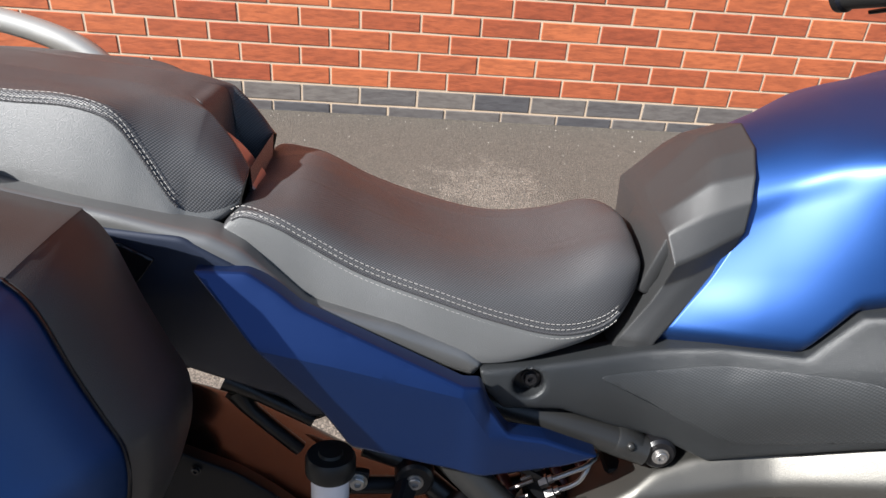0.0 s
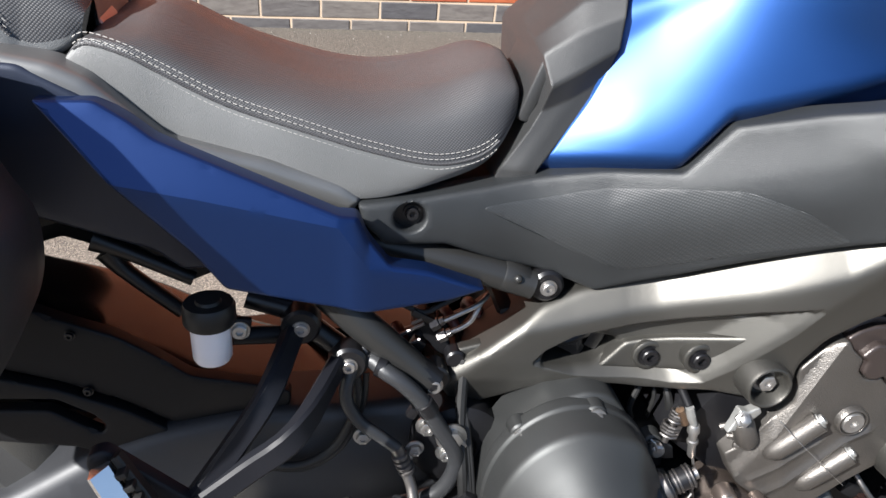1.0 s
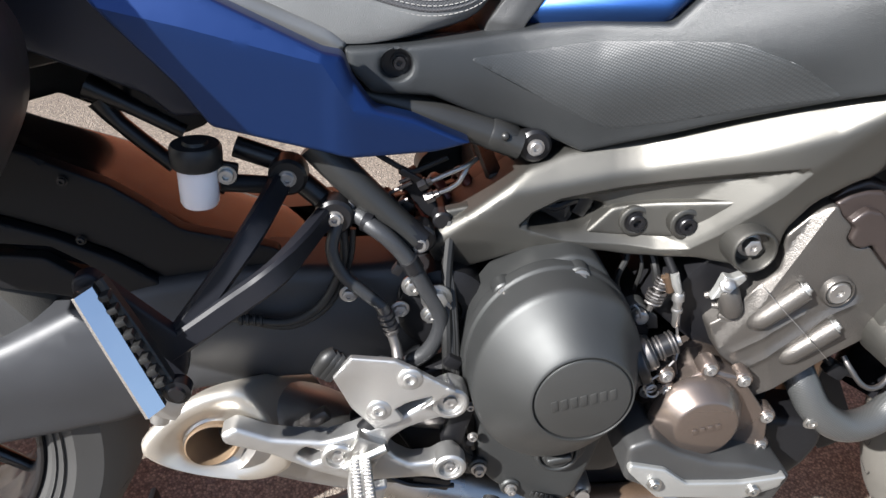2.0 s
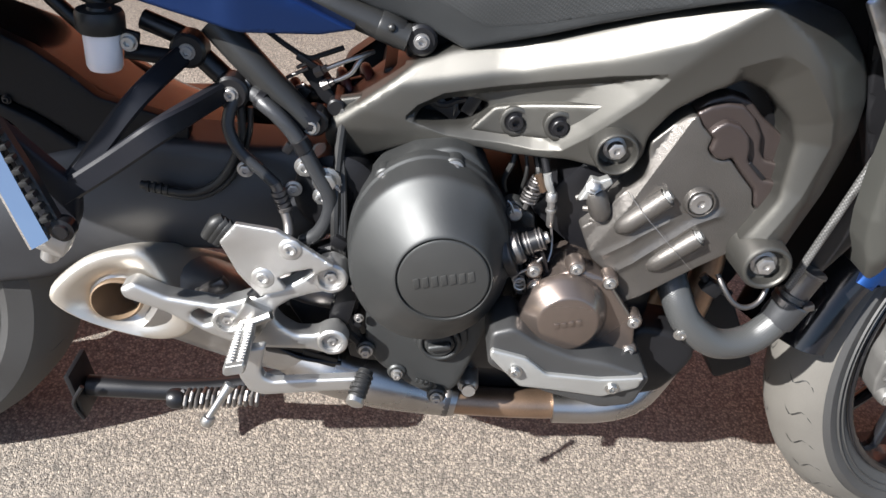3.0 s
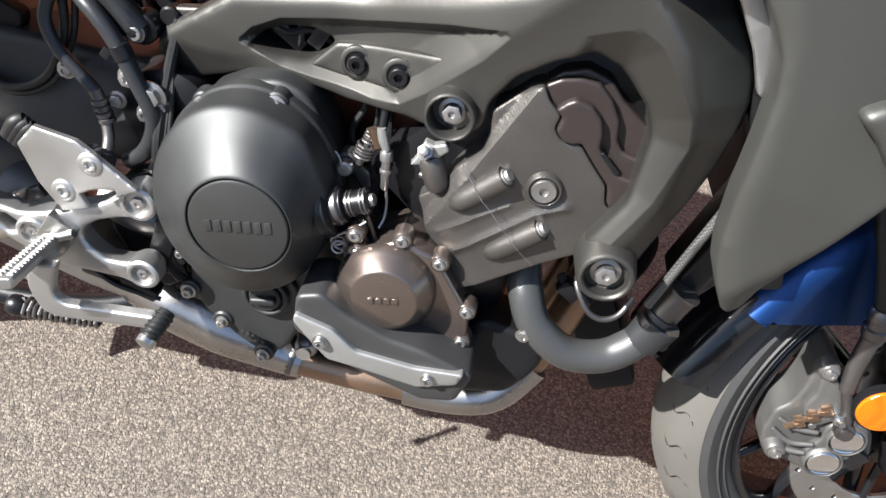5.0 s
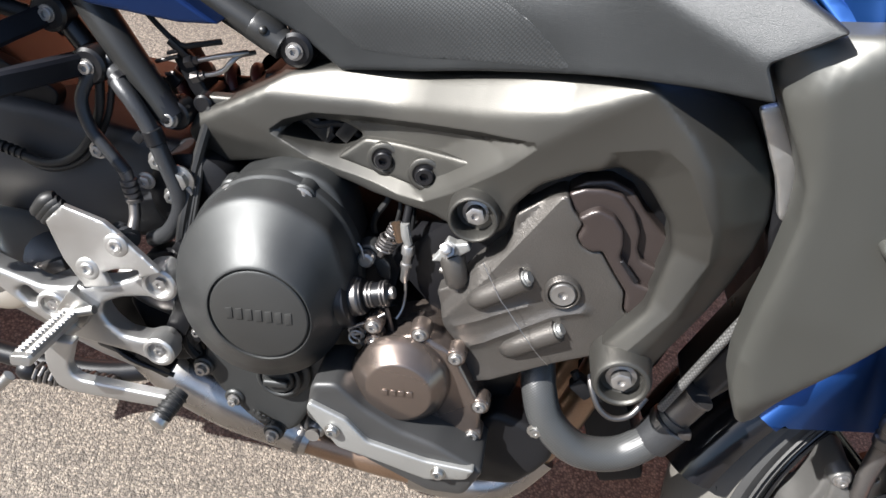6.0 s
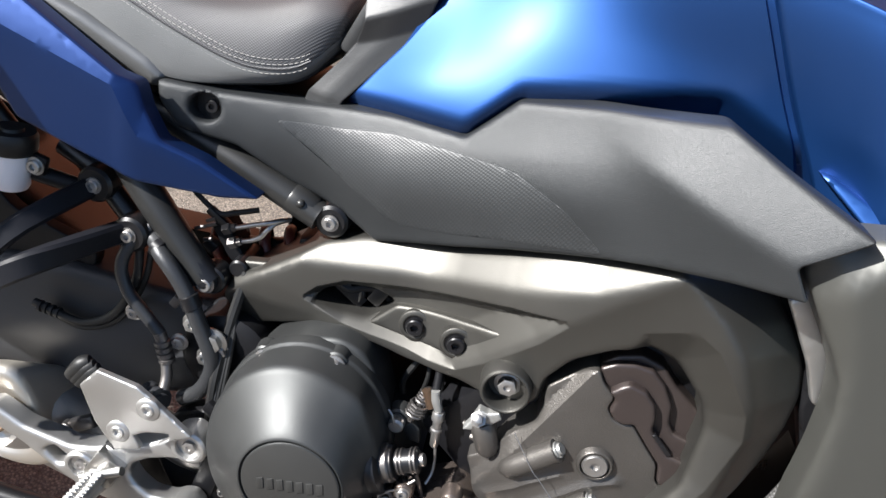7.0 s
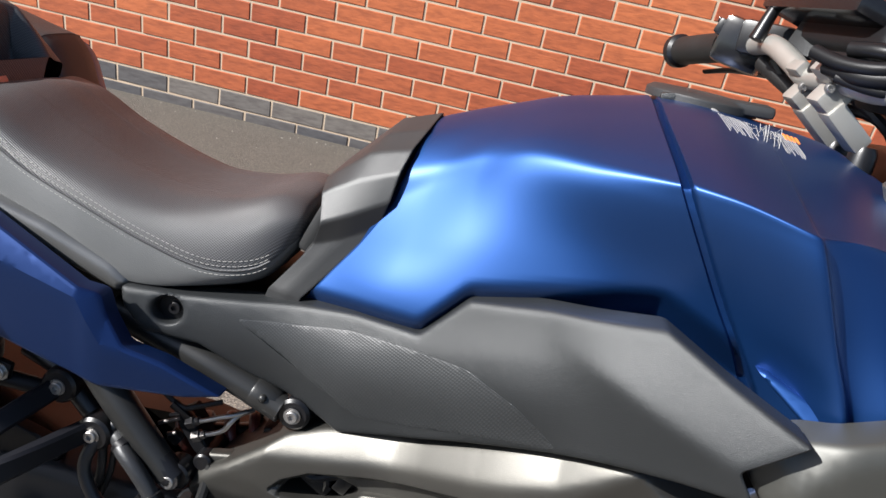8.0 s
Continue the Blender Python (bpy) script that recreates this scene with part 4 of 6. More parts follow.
cylinder = part("chain_cover", panel(CYL, cyl_depth, 70, 2.5, 3.2, corner=4, creases=[RIB_LOW, RIB_MID, BEVEL[1:3], [(212, 611), (250, 707)]]), CAST, bike, "dark grained cast side cover of the cylinders", 24)
CAM_TIERS = (("cam_cover", -200, [(286, 719), (306, 727), (328, 722), (345, 706), (384, 680), (405, 668), (404, 630)]),
             ("cam_cover_step", -208, [(286, 715), (302, 720), (319, 719), (334, 707), (346, 690), (350, 672), (357, 663), (373, 660), (386, 661), (402, 652), (402, 628)]),
             ("cam_cover_puck", -217, [(296, 699), (303, 704), (318, 701), (330, 690), (335, 677), (336, 665), (346, 655), (357, 645), (372, 643), (398, 636), (396, 616)]))
for name, y, edge_line in CAM_TIERS:
    left_line = CAM_EDGE if name != "cam_cover_puck" else [(288, 690), (296, 684), (294, 671), (302, 663), (311, 661), (319, 665), (337, 647), (354, 631), (359, 613), (369, 606), (379, 609)]
    part(name, panel(left_line[::-1] + edge_line, level(y), 22, 3.2, 3.4, corner=3), BROWN, cylinder, "smooth brown-black stepped cam cover" if y == -200 else "")
part("cam_cover_slot", panel([(337, 661), (340, 663), (360, 647), (357, 644)], level(-217.6), 3, 0.4, 5, corner=1), BLACK, cylinder)
for a, b in (((231, -208, 574), (264, -217, 615)), ((275, -208, 529), (310, -217, 570))):
    part("moulded_ridge", gather(tube([np.array(a) - (6, -8, 8), a, b], [5, 11.5, 11.5], 16, 4)), CAST, cylinder)
    part("ridge_nut", lathe(b, (0.62, -0.15, 0.75), [(11.3, -3), (11, -1), (8, -0.5), (8, 1.5), (6, 2), (5.5, 5), (0.1, 5)], 18), PLATE, cylinder)
part("bolt_pad", lathe((301, -213, 611), (0, -1, 0), [(19, -8), (17, 4), (15.5, 6), (14, 6), (13.5, 2), (0.1, 2)], 30), CAST, cylinder)
part("cover_bolt", lathe((301, -214, 611), (0, -1, 0), [(12.4, 0), (12.4, 4), (11, 6), (4.5, 6), (4, 3), (0.1, 3)], 26), DULL, cylinder)
for k in range(4):
    part("cooling_fin", tube([(176 + 10 * k, -188, 590 - 12 * k), (204 + 9 * k, -199, 606 - 22 * k)], 3.5, 8, 2), CAST, cylinder)
part("cover_wire", tube([(222, -212, 615), (246, -226, 592), (258, -226, 581), (290, -228, 551), (313, -220, 529)], 0.4, 5, 4), DULL, cylinder)
tab = part("bracket_tab", panel([(175, 594), (180, 606), (184, 622), (193, 620), (204, 625), (208, 618), (196, 604), (186, 597)], level(-204), 8, 2, 3, corner=2), PLATE, cylinder, "bare alloy tab")
part("tab_bolt", lathe((187, -206, 613), (-0.2, -0.8, 0.5), [(8, -2), (8, 3), (5.5, 4), (5.5, 10), (4, 11), (0.1, 11)], 6), DULL, tab)
part("tab_post", lathe((191, -197, 606), (0.42, 0, -0.9), [(11, 0), (12.5, 4), (12, 30), (9, 36)], 20), CAST, tab)

# throttle and clutch linkage in the gap
SPIGOT = np.array((0.89, 0.0, 0.45))
part("actuator_bulge", lathe((84, -206, 518), SPIGOT, [(42, -30), (40, -14), (37, 0), (33, 12), (29.5, 22), (28, 23), (0.1, 23)], 40), ENGINE, clutch)
link = part("linkage", lathe((104, -210, 528), SPIGOT, [(30, -3), (30.5, 3), (29, 7), (20, 9), (18.5, 11), (18.5, 19), (17, 21), (12, 22), (12, 44), (10, 46), (6, 46), (6, 50), (0.1, 50)], 36), BLACK, bike, "black clutch actuator spigot")
part("actuator_sleeve", lathe(np.array((104, -210, 528)) + SPIGOT * 10, SPIGOT, [(18.6, 0), (19.6, 1), (19.6, 6), (18, 8), (18, 10)], 32, False), PIPE, link, "dark steel sleeve")
for h, r in ((24, 12), (28, 12), (38, 12), (42, 12)):
    part("actuator_collar", lathe(np.array((104, -210, 528)) + SPIGOT * h, SPIGOT, [(r, 0), (r + 1.2, 0.6), (r + 1.2, 2.0), (r, 2.6)], 28, False), PIPE, link)
part("spigot_end", lathe(np.array((104, -210, 528)) + SPIGOT * 46, SPIGOT, [(6.4, 0), (6.4, 4.5), (5, 5.5), (0.1, 5.5)], 18), DULL, link)
part("hook_spring", gather(tube([(146, -214, 526), (134, -220, 516), (122, -222, 508), (116, -222, 500), (122, -222, 496), (128, -222, 500)], 1.3, 7), tube([(124 + 6 * math.cos(k), -214 - 1.2 * k, 496 + 6 * math.sin(k)) for k in range(14)], 1.2, 6, 3)), DULL, link, "steel return spring")
part("actuator_arm", gather(tube([(145, -210, 531), (150, -208, 520), (156, -205, 504), (161, -204, 496)], 2.2, 8), tube([(158, -204, 500), (164, -203, 494), (172, -202, 500)], 2.4, 8)), PIPE, link, "thin steel actuator lever")
part("throttle_spring", gather(tube(coil((126, -178, 576), (129, -178, 590), 9, 3.5), 1.6, 6, 1), tube(coil((130, -178, 593), (133, -178, 606), 6.5, 3.5), 1.5, 6, 1), tube([(124, -178, 566), (134, -178, 610)], 3.5, 8)), PIPE, link, "dark coil spring")
part("cable_adjuster", gather(lathe((150, -184, 584), (0.12, 0, -1), [(5.5, -8), (6.5, -6), (6.5, 2), (4.5, 3), (4.5, 12), (6, 13), (6, 16), (4.4, 17), (4.4, 33), (2.5, 36), (0.1, 36)], 14)), DULL, link, "bright cable adjuster")
part("cable_sleeve", tube([(140, -184, 614), (144, -184, 602), (149, -184, 592)], [4.5, 5, 4], 10), PLATE, link)
part("cable_sleeve", tube([(131, -182, 610), (136, -182, 600), (140, -182, 592)], 4.5, 10), HEAT, link)
part("cable", tube([(134, -120, 640), (137, -150, 628), (141, -182, 612)], 4.5, 10), MATT, link)
part("cable_core", tube([(155, -184, 552), (159, -186, 535), (160, -190, 520), (157, -196, 510)], 1.6, 7), DULL, link)
part("idle_screw", gather(tube([(101, -190, 580), (106, -192, 576), (110, -192, 566)], 1.3, 6), lathe((112, -188, 563), (0, -1, 0), [(8, -4), (8, 2), (6, 4), (0.1, 4)], 16)), DULL, link, "small steel screw with a wire")
part("gap_lever", panel([(116, 556), (126, 562), (136, 556), (140, 540), (128, 540)], level(-176), 6, 1.5, 4, corner=2), ENGINE, link)
bolt(link, 131, -196, 486, 5.5, 6, "socket", DULL)
bolt(link, 133, -194, 470, 5.5, 6, "socket", DULL)
bolt(link, 181, -196, 497, 6, 6, "hex", DULL)
for k, r in enumerate((3.6, 2.4, 4.6)):
    part("wire", tube([(96 + 16 * k, -96, 636), (112 + 15 * k, -120 - 8 * k, 604 - 8 * k), (104 + 22 * k, -126, 566 - 14 * k), (136 + 6 * k, -122, 520), (148, -130, 490)], r, 8), RUBBER, link)

# slider, belly cowl and pipes
slider = part("crash_slider", panel([(96, 452), (121, 462), (151, 442), (193, 427), (234, 422), (288, 405), (278, 359), (241, 349), (167, 370), (98, 407)], lambda x, z: -256 - 6 * np.clip((z - 350) / 60, 0, 1), 60, 5, 6, corner=8), SLIDER, bike, "black plastic crash slider")
part("slider_plate", panel([(99, 434), (139, 425), (166, 404), (228, 402), (278, 410), (274, 393), (235, 374), (176, 380), (138, 382), (98, 424)], lambda x, z: -262 - 6 * np.clip((z - 350) / 60, 0, 1), 8, 2.5, 6, corner=4), PLATE, slider, "pale alloy wear plate")
bolt(slider, 129, -269, 407, 6, 5)
bolt(slider, 244, -266, 391, 6, 5)
part("belly_cowl", panel([(262, 392), (284, 428), (318, 424), (356, 420), (364, 388), (338, 322), (262, 290), (235, 305), (215, 340)], lambda x, z: -196 + 0.25 * np.maximum(360 - z, 0), 50, 8, 9, corner=12), MATT, bike, "black belly cowl")
bolt(slider, 331, -206, 431, 6, 6, "hex")
part("header_pipe", gather(tube([(385, -60, 560), (400, -75, 440), (372, -95, 310), (330, -105, 252), (250, -110, 224), (120, -112, 218), (0, -110, 222)], 21, 16), tube([(385, 30, 560), (400, 20, 440), (372, 0, 310), (320, -10, 240), (200, -20, 220), (0, -20, 225)], 21, 16)), HEAT, bike, "heat-browned steel header pipes")
part("header_bend", tube([(372, -96, 300), (338, -112, 250), (290, -116, 230), (225, -114, 222)], 25, 18), STEELPIPE, bike, "bare steel pipe bend")
part("collector", gather(tube([(90, -112, 218), (40, -104, 224), (-20, -100, 236), (-90, -92, 250), (-150, -85, 268)], [24, 34, 42, 44, 34], 20)), STEELPIPE, bike, "dull steel exhaust collector")
part("pipe_clamp", lathe((70, -108, 220), (1, -0.1, -0.1), [(27, 0), (28.5, 2), (28.5, 9), (27, 11), (24, 11)], 28), PIPE, bike)
part("drain_nut", lathe((96, -150, 285), (0, -1, 0), [(15, -20), (14, 8), (9, 14), (9, 20), (0.1, 20)], 12), DULL, bike)

# coolant hose and radiator side
part("coolant_hose", tube([(312, -165, 492), (322, -185, 468), (342, -195, 438), (382, -196, 414), (426, -188, 418), (455, -181, 448), (467, -177, 482)], 18.6, 24, 10), RIBBED, bike, "ribbed grey coolant hose")
part("hose_sleeve", lathe((456, -180, 446), (0.35, 0, 1), [(19.5, -4), (21.5, -2), (22, 12), (22, 30), (20, 32), (16, 32)], 28), HOSE, bike, "smooth grey hose end")
part("hose_clamp", gather(lathe((463, -178, 466), (0.33, 0, 1), [(22, 0), (23.4, 1), (23.4, 9), (22, 10)], 28), block((477, -194, 476), (14, 10, 9), (0, -15, 0), 2)), PIPE, bike, "steel hose clamp")
part("radiator_neck", lathe((467, -177, 480), (0.3, 0, 1), [(17, -8), (16, 4), (16, 34), (17.5, 35), (17.5, 38), (0.1, 38)], 28), PIPE, bike, "dark steel radiator neck")
part("radiator_side", panel([(466, 500), (490, 488), (530, 560), (545, 640), (540, 760), (505, 760), (500, 640)], level(-165), 60, 8, 9, corner=8), BLACK, bike, "black radiator side tank")
part("radiator", block((520, 0, 650), (46, 280, 280), (0, -18, 0), 6), MATT, bike)
part("braided_line", tube([(438, -205, 508), (452, -208, 580), (474, -206, 676), (500, -190, 760)], 4.8, 12), BRAID, bike, "braided steel line")
part("horn", lathe((430, -20, 440), (0.6, -0.8, 0), [(50, -20), (60, 0), (58, 20), (40, 26), (0.1, 26)], 28), MATT, bike)
part("oil_pan", block((215, 0, 262), (250, 190, 84), (0, 0, 0), 14), BLACK, bike)
part("oil_cooler", block((450, 40, 340), (60, 240, 150), (0, -30, 0), 10), MATT, bike)
part("drain_pipe", tube([(366, -176, 500), (372, -186, 490), (386, -193, 474), (403, -193, 467), (420, -188, 474), (430, -178, 494)], 3.2, 10), PIPE, bike, "thin bare steel pipe over the coolant hose")
part("sensor_plug", gather(block((366, -170, 478), (26, 16, 18), (0, 30, 0), 4), tube([(352, -168, 492), (366, -172, 480), (392, -170, 470)], 5, 8)), MATT, bike)

# wires and hoses at the back edge of the clutch cover
for k, r in enumerate((6, 4, 3.4, 3)):
    part("harness_wire", tube([(-84 - 4 * k, -120, 640 - 6 * k), (-88 + 2 * k, -140, 580), (-86 + 4 * k, -166 - 2 * k, 520 - 8 * k), (-80 + 3 * k, -172, 450), (-66 + 2 * k, -176, 400 - 10 * k), (-48 + 4 * k, -170, 352)], r, 9), RUBBER if k != 1 else HOSE, bike)
for x, z in ((-80, 500), (-74, 430), (-58, 386)):
    part("wire_clip", block((x, -174, z), (18, 12, 14), (0, 30, 0), 3), MATT, bike)
for x, z in ((-58, 446), (-52, 402)):
    bolt(bike, x, -184, z, 4.5, 5, "socket", DULL)

# ---- rear sets, exhaust, swingarm ----
rear = part("rear_set", panel([(-270, 430), (-216, 424), (-191, 431), (-162, 445), (-132, 459), (-112, 474), (-100, 490), (-85, 497), (-70, 490), (-65, 478), (-72, 462), (-88, 455), (-106, 450), (-129, 440), (-146, 426), (-149, 412), (-139, 400), (-123, 390), (-100, 392), (-88, 401), (-76, 403), (-65, 392), (-68, 374), (-83, 364), (-106, 369), (-132, 368), (-168, 366), (-190, 368), (-203, 373), (-225, 382), (-272, 408), (-318, 424), (-322, 436), (-306, 446)], level(-212), 18, 5, 5, [[(-246, 407), (-234, 418), (-216, 408), (-216, 400), (-230, 394)]], 5), ALU, bike, "cast alloy footrest bracket")
part("heel_plate", panel([(-206, 513), (-188, 538), (-144, 535), (-127, 526), (-98, 508), (-81, 498), (-104, 482), (-137, 458), (-162, 447), (-187, 475)], lambda x, z: -220 - 0.05 * (x + 150), 5, 1.6, 6, [[(-143, 474), (-128, 484), (-105, 492), (-103, 486), (-132, 458)]], 2), ALU, rear, "satin alloy heel plate")
part("toe_rubber", gather(*[tube([(-222 + 5 * k, -206, 508 - 3 * k + 4), (-211 + 5 * k, -206, 526 - 3 * k + 4), (-203 + 5 * k, -204, 536 - 3 * k)], [7, 9, 6], 10, 4) for k in range(3)]), RUBBER, rear, "grey ribbed rubber stop")
for x, y, z in ((-129, -224, 514), (-159, -222, 473)):
    part("plate_screw", lathe((x, y + 3, z), (0, -1, 0), [(13, -4), (13, 1), (11.5, 2.2), (7.5, 2.6), (6.5, 4), (4, 4), (3.6, 1.5), (0.1, 1.5)], 26), ALU, rear)
for x, z, r in ((-85, 476, 10), (-80, 386, 8.5), (-201, 405, 8.5)):
    part("bolt_boss", lathe((x, -206, z), (0, -1, 0), [(r + 10, -8), (r + 9.5, 9), (r + 7, 11), (r + 4, 11), (r + 3.2, 4), (0.1, 4)], 30), ALU, rear)
    bolt(rear, x, -210, z, r * 0.72, 6, "hex", DULL)
part("pipe_behind", tube([(-150, -150, 430), (-110, -156, 424), (-72, -150, 412)], [22, 24, 22], 18, 4), PIPE, rear, "heat-stained steel exhaust pipe")
def peg_ring(q, w, h):
    """A ring of the footrest: flat on top, w wide and h high."""
    x, y, z = -178 + 5 * q, -222 - 98 * q, 405 + 14 * q
    return [(x + a * w, y, z + 0.3 * a * w + b * h) for a, b in ((-1, -0.5), (-0.8, -1), (0.8, -1), (1, -0.5), (1, 0.5), (0.8, 1), (-0.8, 1), (-1, 0.5))]


peg = part("footpeg", loft([peg_ring(-0.05, 8, 6), peg_ring(0.0, 11, 7), peg_ring(0.9, 12, 7), peg_ring(0.93, 10, 6)]), ALU, rear, "knurled alloy footpeg")
for k in range(14):
    q = 0.06 + k * 0.06
    for a in (-1, 1):
        c = peg_ring(q, 5.6 * a, 0)[3]
        part("peg_tooth", block((c[0], c[1], c[2] + 7.4), (9, 3.4, 3.6), (0, -17, 0), 1.1, 1), DULL, peg)
part("peg_feeler", gather(tube([(-174, -328, 412), (-186, -337, 392), (-194, -342, 378)], [6, 4, 4], 10), lathe((-195, -343, 374), (-0.3, -0.2, -1), [(0.1, -7), (6, -5), (7.5, 0), (6, 5), (0.1, 7)], 14)), STEEL, peg)
part("peg_hinge", block((-172, -212, 414), (34, 20, 40), (0, 25, 0), 5), STEEL, peg)
part("hinge_pin", tube([(-150, -222, 424), (-194, -222, 398)], 5, 10), STEEL, peg)
PEDAL = [(-150, 409), (-153, 397), (-156, 373), (-152, 364), (-142, 360), (-47, 374), (-45, 357), (-152, 339), (-168, 343), (-178, 360), (-182, 373), (-182, 392), (-170, 404)]
pedal = part("brake_pedal", panel(PEDAL, level(-262), 9, 3, 4, corner=4), ALU, rear, "flat alloy brake pedal with a rubber tip")
part("pedal_pivot", tube([(-178, -212, 388), (-182, -240, 388), (-180, -258, 384)], [10, 9, 9], 14, 4), ALU, pedal)
part("pedal_tip", tube([(-38, -248, 374), (-42, -264, 366), (-46, -278, 358)], [9, 10, 9], 14, 3), RUBBER, pedal)
for k in range(5):
    part("tip_rib", lathe((-39 - 1.5 * k, -252 - 5 * k, 372 - 2.6 * k), (-0.25, -0.85, -0.45), [(9, 0), (11, 0.8), (11, 2.4), (9, 3.2)], 14), RUBBER, pedal)
part("pedal_tip_screw", lathe((-47, -280, 356), (-0.2, -0.85, -0.4), [(10, -4), (10, 3), (6, 5), (0.1, 5)], 18), STEEL, pedal)
part("pedal_spring", tube([(-150 + 1.4 * k * 0.6, -190 + 6 * math.sin(k * 0.9), 372 + 6 * math.cos(k * 0.9)) for k in range(60)], 1.4, 6, 1), STEEL, rear)
part("brake_switch", gather(block((-70, -175, 420), (26, 22, 60), (0, 12, 0), 6), tube([(-70, -176, 396), (-64, -178, 376), (-52, -178, 362)], 6, 8)), MATT, rear)
part("pedal_linkage", gather(block((-128, -178, 352), (70, 30, 24), (0, 8, 0), 6), block((-96, -184, 342), (44, 22, 16), (0, 14, 0), 4), tube([(-160, -186, 356), (-120, -196, 344), (-70, -192, 336)], 3, 8)), BLACK, rear, "black brake pedal linkage")
part("inner_shield", panel([(-190, 400), (-120, 420), (-60, 400), (-50, 340), (-80, 318), (-160, 326)], level(-150), 14, 4, 9), MATT, rear)
part("master_cylinder", gather(lathe((-172, -200, 430), (-0.5, 0.1, -0.75), [(10, -20), (11, 0), (11, 30), (7, 34), (5, 60), (0.1, 60)], 16)), BLACK, rear)
part("cable_clamp", gather(block((-226, -168, 419), (34, 12, 15), (0, -34, 0), 3), lathe((-243, -172, 408), (0, -1, 0), [(8, -6), (8, 4), (6, 6), (0.1, 6)], 14)), PIPE, rear, "dull steel cable clamp")
part("brass_pin", lathe((-262, -104, 395), (1, 0, 0.16), [(0.1, -20), (3, -18), (11, 6), (11, 22), (9, 24), (0.1, 24)], 18), shader("warm_bright_brass", (0.55, 0.36, 0.16), 0.25, 1.0, 0.1, 20), rear, "bright brass-coloured pin")
part("bracket_rear_plate", panel([(-125, 470), (-60, 500), (-52, 420), (-58, 350), (-110, 350), (-140, 400)], level(-165), 20, 4, 10), MATT, rear)

exhaust = part("silencer", tube([(-110, -70, 262), (-180, -84, 300), (-235, -100, 338), (-285, -120, 374), (-318, -140, 396)], [44, 54, 58, 58, 56], 28, 8), DULL, bike, "stubby brushed steel silencer")
CAP = [(-402, 424), (-364, 462), (-322, 476), (-292, 464), (-254, 372), (-264, 348), (-300, 346), (-356, 370), (-394, 398)]


def cap_ring(y, grow, shift=(0, 0), bore=0.0):
    """A ring of the end cap: its slanted outline, or part of the way to the round bore."""
    o = curve(CAP, 5, True)
    out = []
    for k, q in enumerate(o):
        a = math.pi - 0.06 - k * 2 * math.pi / len(o)
        r = np.array((-334 + 29 * math.cos(a), 404 + 28 * math.sin(a)))
        s = np.array((-326, 408)) + (q - (-326, 408)) * grow
        s = s * (1 - bore) + r * bore
        out.append((s[0] + shift[0], y + 0.22 * (s[0] + 330), s[1] + shift[1]))
    return out


part("silencer_end", loft([cap_ring(-70, 0.78, (70, -60)), cap_ring(-120, 0.92, (34, -28)), cap_ring(-165, 0.99, (8, -6)), cap_ring(-184, 1.0), cap_ring(-192, 0.97), cap_ring(-195, 0.9), cap_ring(-192, 0.85, (0, 0), 0.25), cap_ring(-184, 0.8, (0, 0), 0.6), cap_ring(-180, 0.8, (0, 0), 0.9), cap_ring(-182, 0.8, (0, 0), 1.0)], True, False), SILENCER, exhaust, "pale steel cast end cap", 60)
part("silencer_bore", loft([cap_ring(-180, 0.8, (0, 0), 1.0), cap_ring(-188, 0.8, (0, 0), 1.0), cap_ring(-189, 0.8, (0, 0), 1.08), cap_ring(-186, 0.8, (0, 0), 1.12), cap_ring(-120, 0.8, (14, -10), 1.12), cap_ring(-119, 0.0, (14, -10), 0.0)], True, False), BORE, exhaust, "sooty brown outlet")
part("link_pipe", tube([(-150, -85, 268), (-190, -80, 290), (-230, -95, 330)], [30, 34, 40], 18), SILENCER, exhaust)

# centre stand folded up behind the engine
stand = part("centre_stand", gather(tube([(-120, -60, 220), (-200, -86, 198), (-300, -96, 186), (-425, -100, 186)], 15, 16)), BLACK, bike, "black tubular centre stand folded back")
part("stand_foot", gather(block((-432, -100, 188), (8, 60, 76), (0, -12, 0), 3), tube([(-420, -130, 210), (-434, -132, 180), (-424, -130, 152)], 3, 8)), BLACK, stand)
part("stand_spring", tube([(-292 + 1.15 * k, -112 + 13 * math.sin(k * 0.95), 184 + 0.17 * k + 13 * math.cos(k * 0.95)) for k in range(96)], 3.0, 7, 1), PIPE, stand, "coiled steel spring")
part("stand_knob", lathe((-300, -112, 184), (1, 0, 0.1), [(12, -12), (15, -6), (15, 4), (11, 10)], 14), BLACK, stand)
part("stand_far_leg", tube([(-120, 60, 220), (-300, 96, 186), (-425, 100, 186)], 15, 12), BLACK, stand)

arm = part("swingarm", panel([(-60, 560), (-110, 585), (-175, 578), (-295, 576), (-400, 558), (-471, 531), (-545, 492), (-700, 420), (-800, 380), (-815, 330), (-760, 300), (-575, 340), (-440, 372), (-369, 420), (-272, 438), (-200, 440), (-109, 470), (-60, 490)], lambda x, z: -112 - 18 * np.exp(-((z - 470 - 0.12 * (x + 300)) / 60) ** 2) + 0 * x, 60, 14, 14, corner=20), ARM, bike, "dark satin swingarm")
part("swingarm_far", mirror(panel([(-60, 560), (-175, 578), (-400, 558), (-545, 492), (-800, 380), (-815, 330), (-575, 340), (-369, 420), (-109, 470)], level(-112), 50, 10, 24, corner=20)), BLACK, bike)
part("pivot_cover", lathe((-88, -130, 540), (0, -1, 0), [(52, -30), (50, 6), (42, 12), (20, 12), (18, 8), (0.1, 8)], 32), MATT, bike)
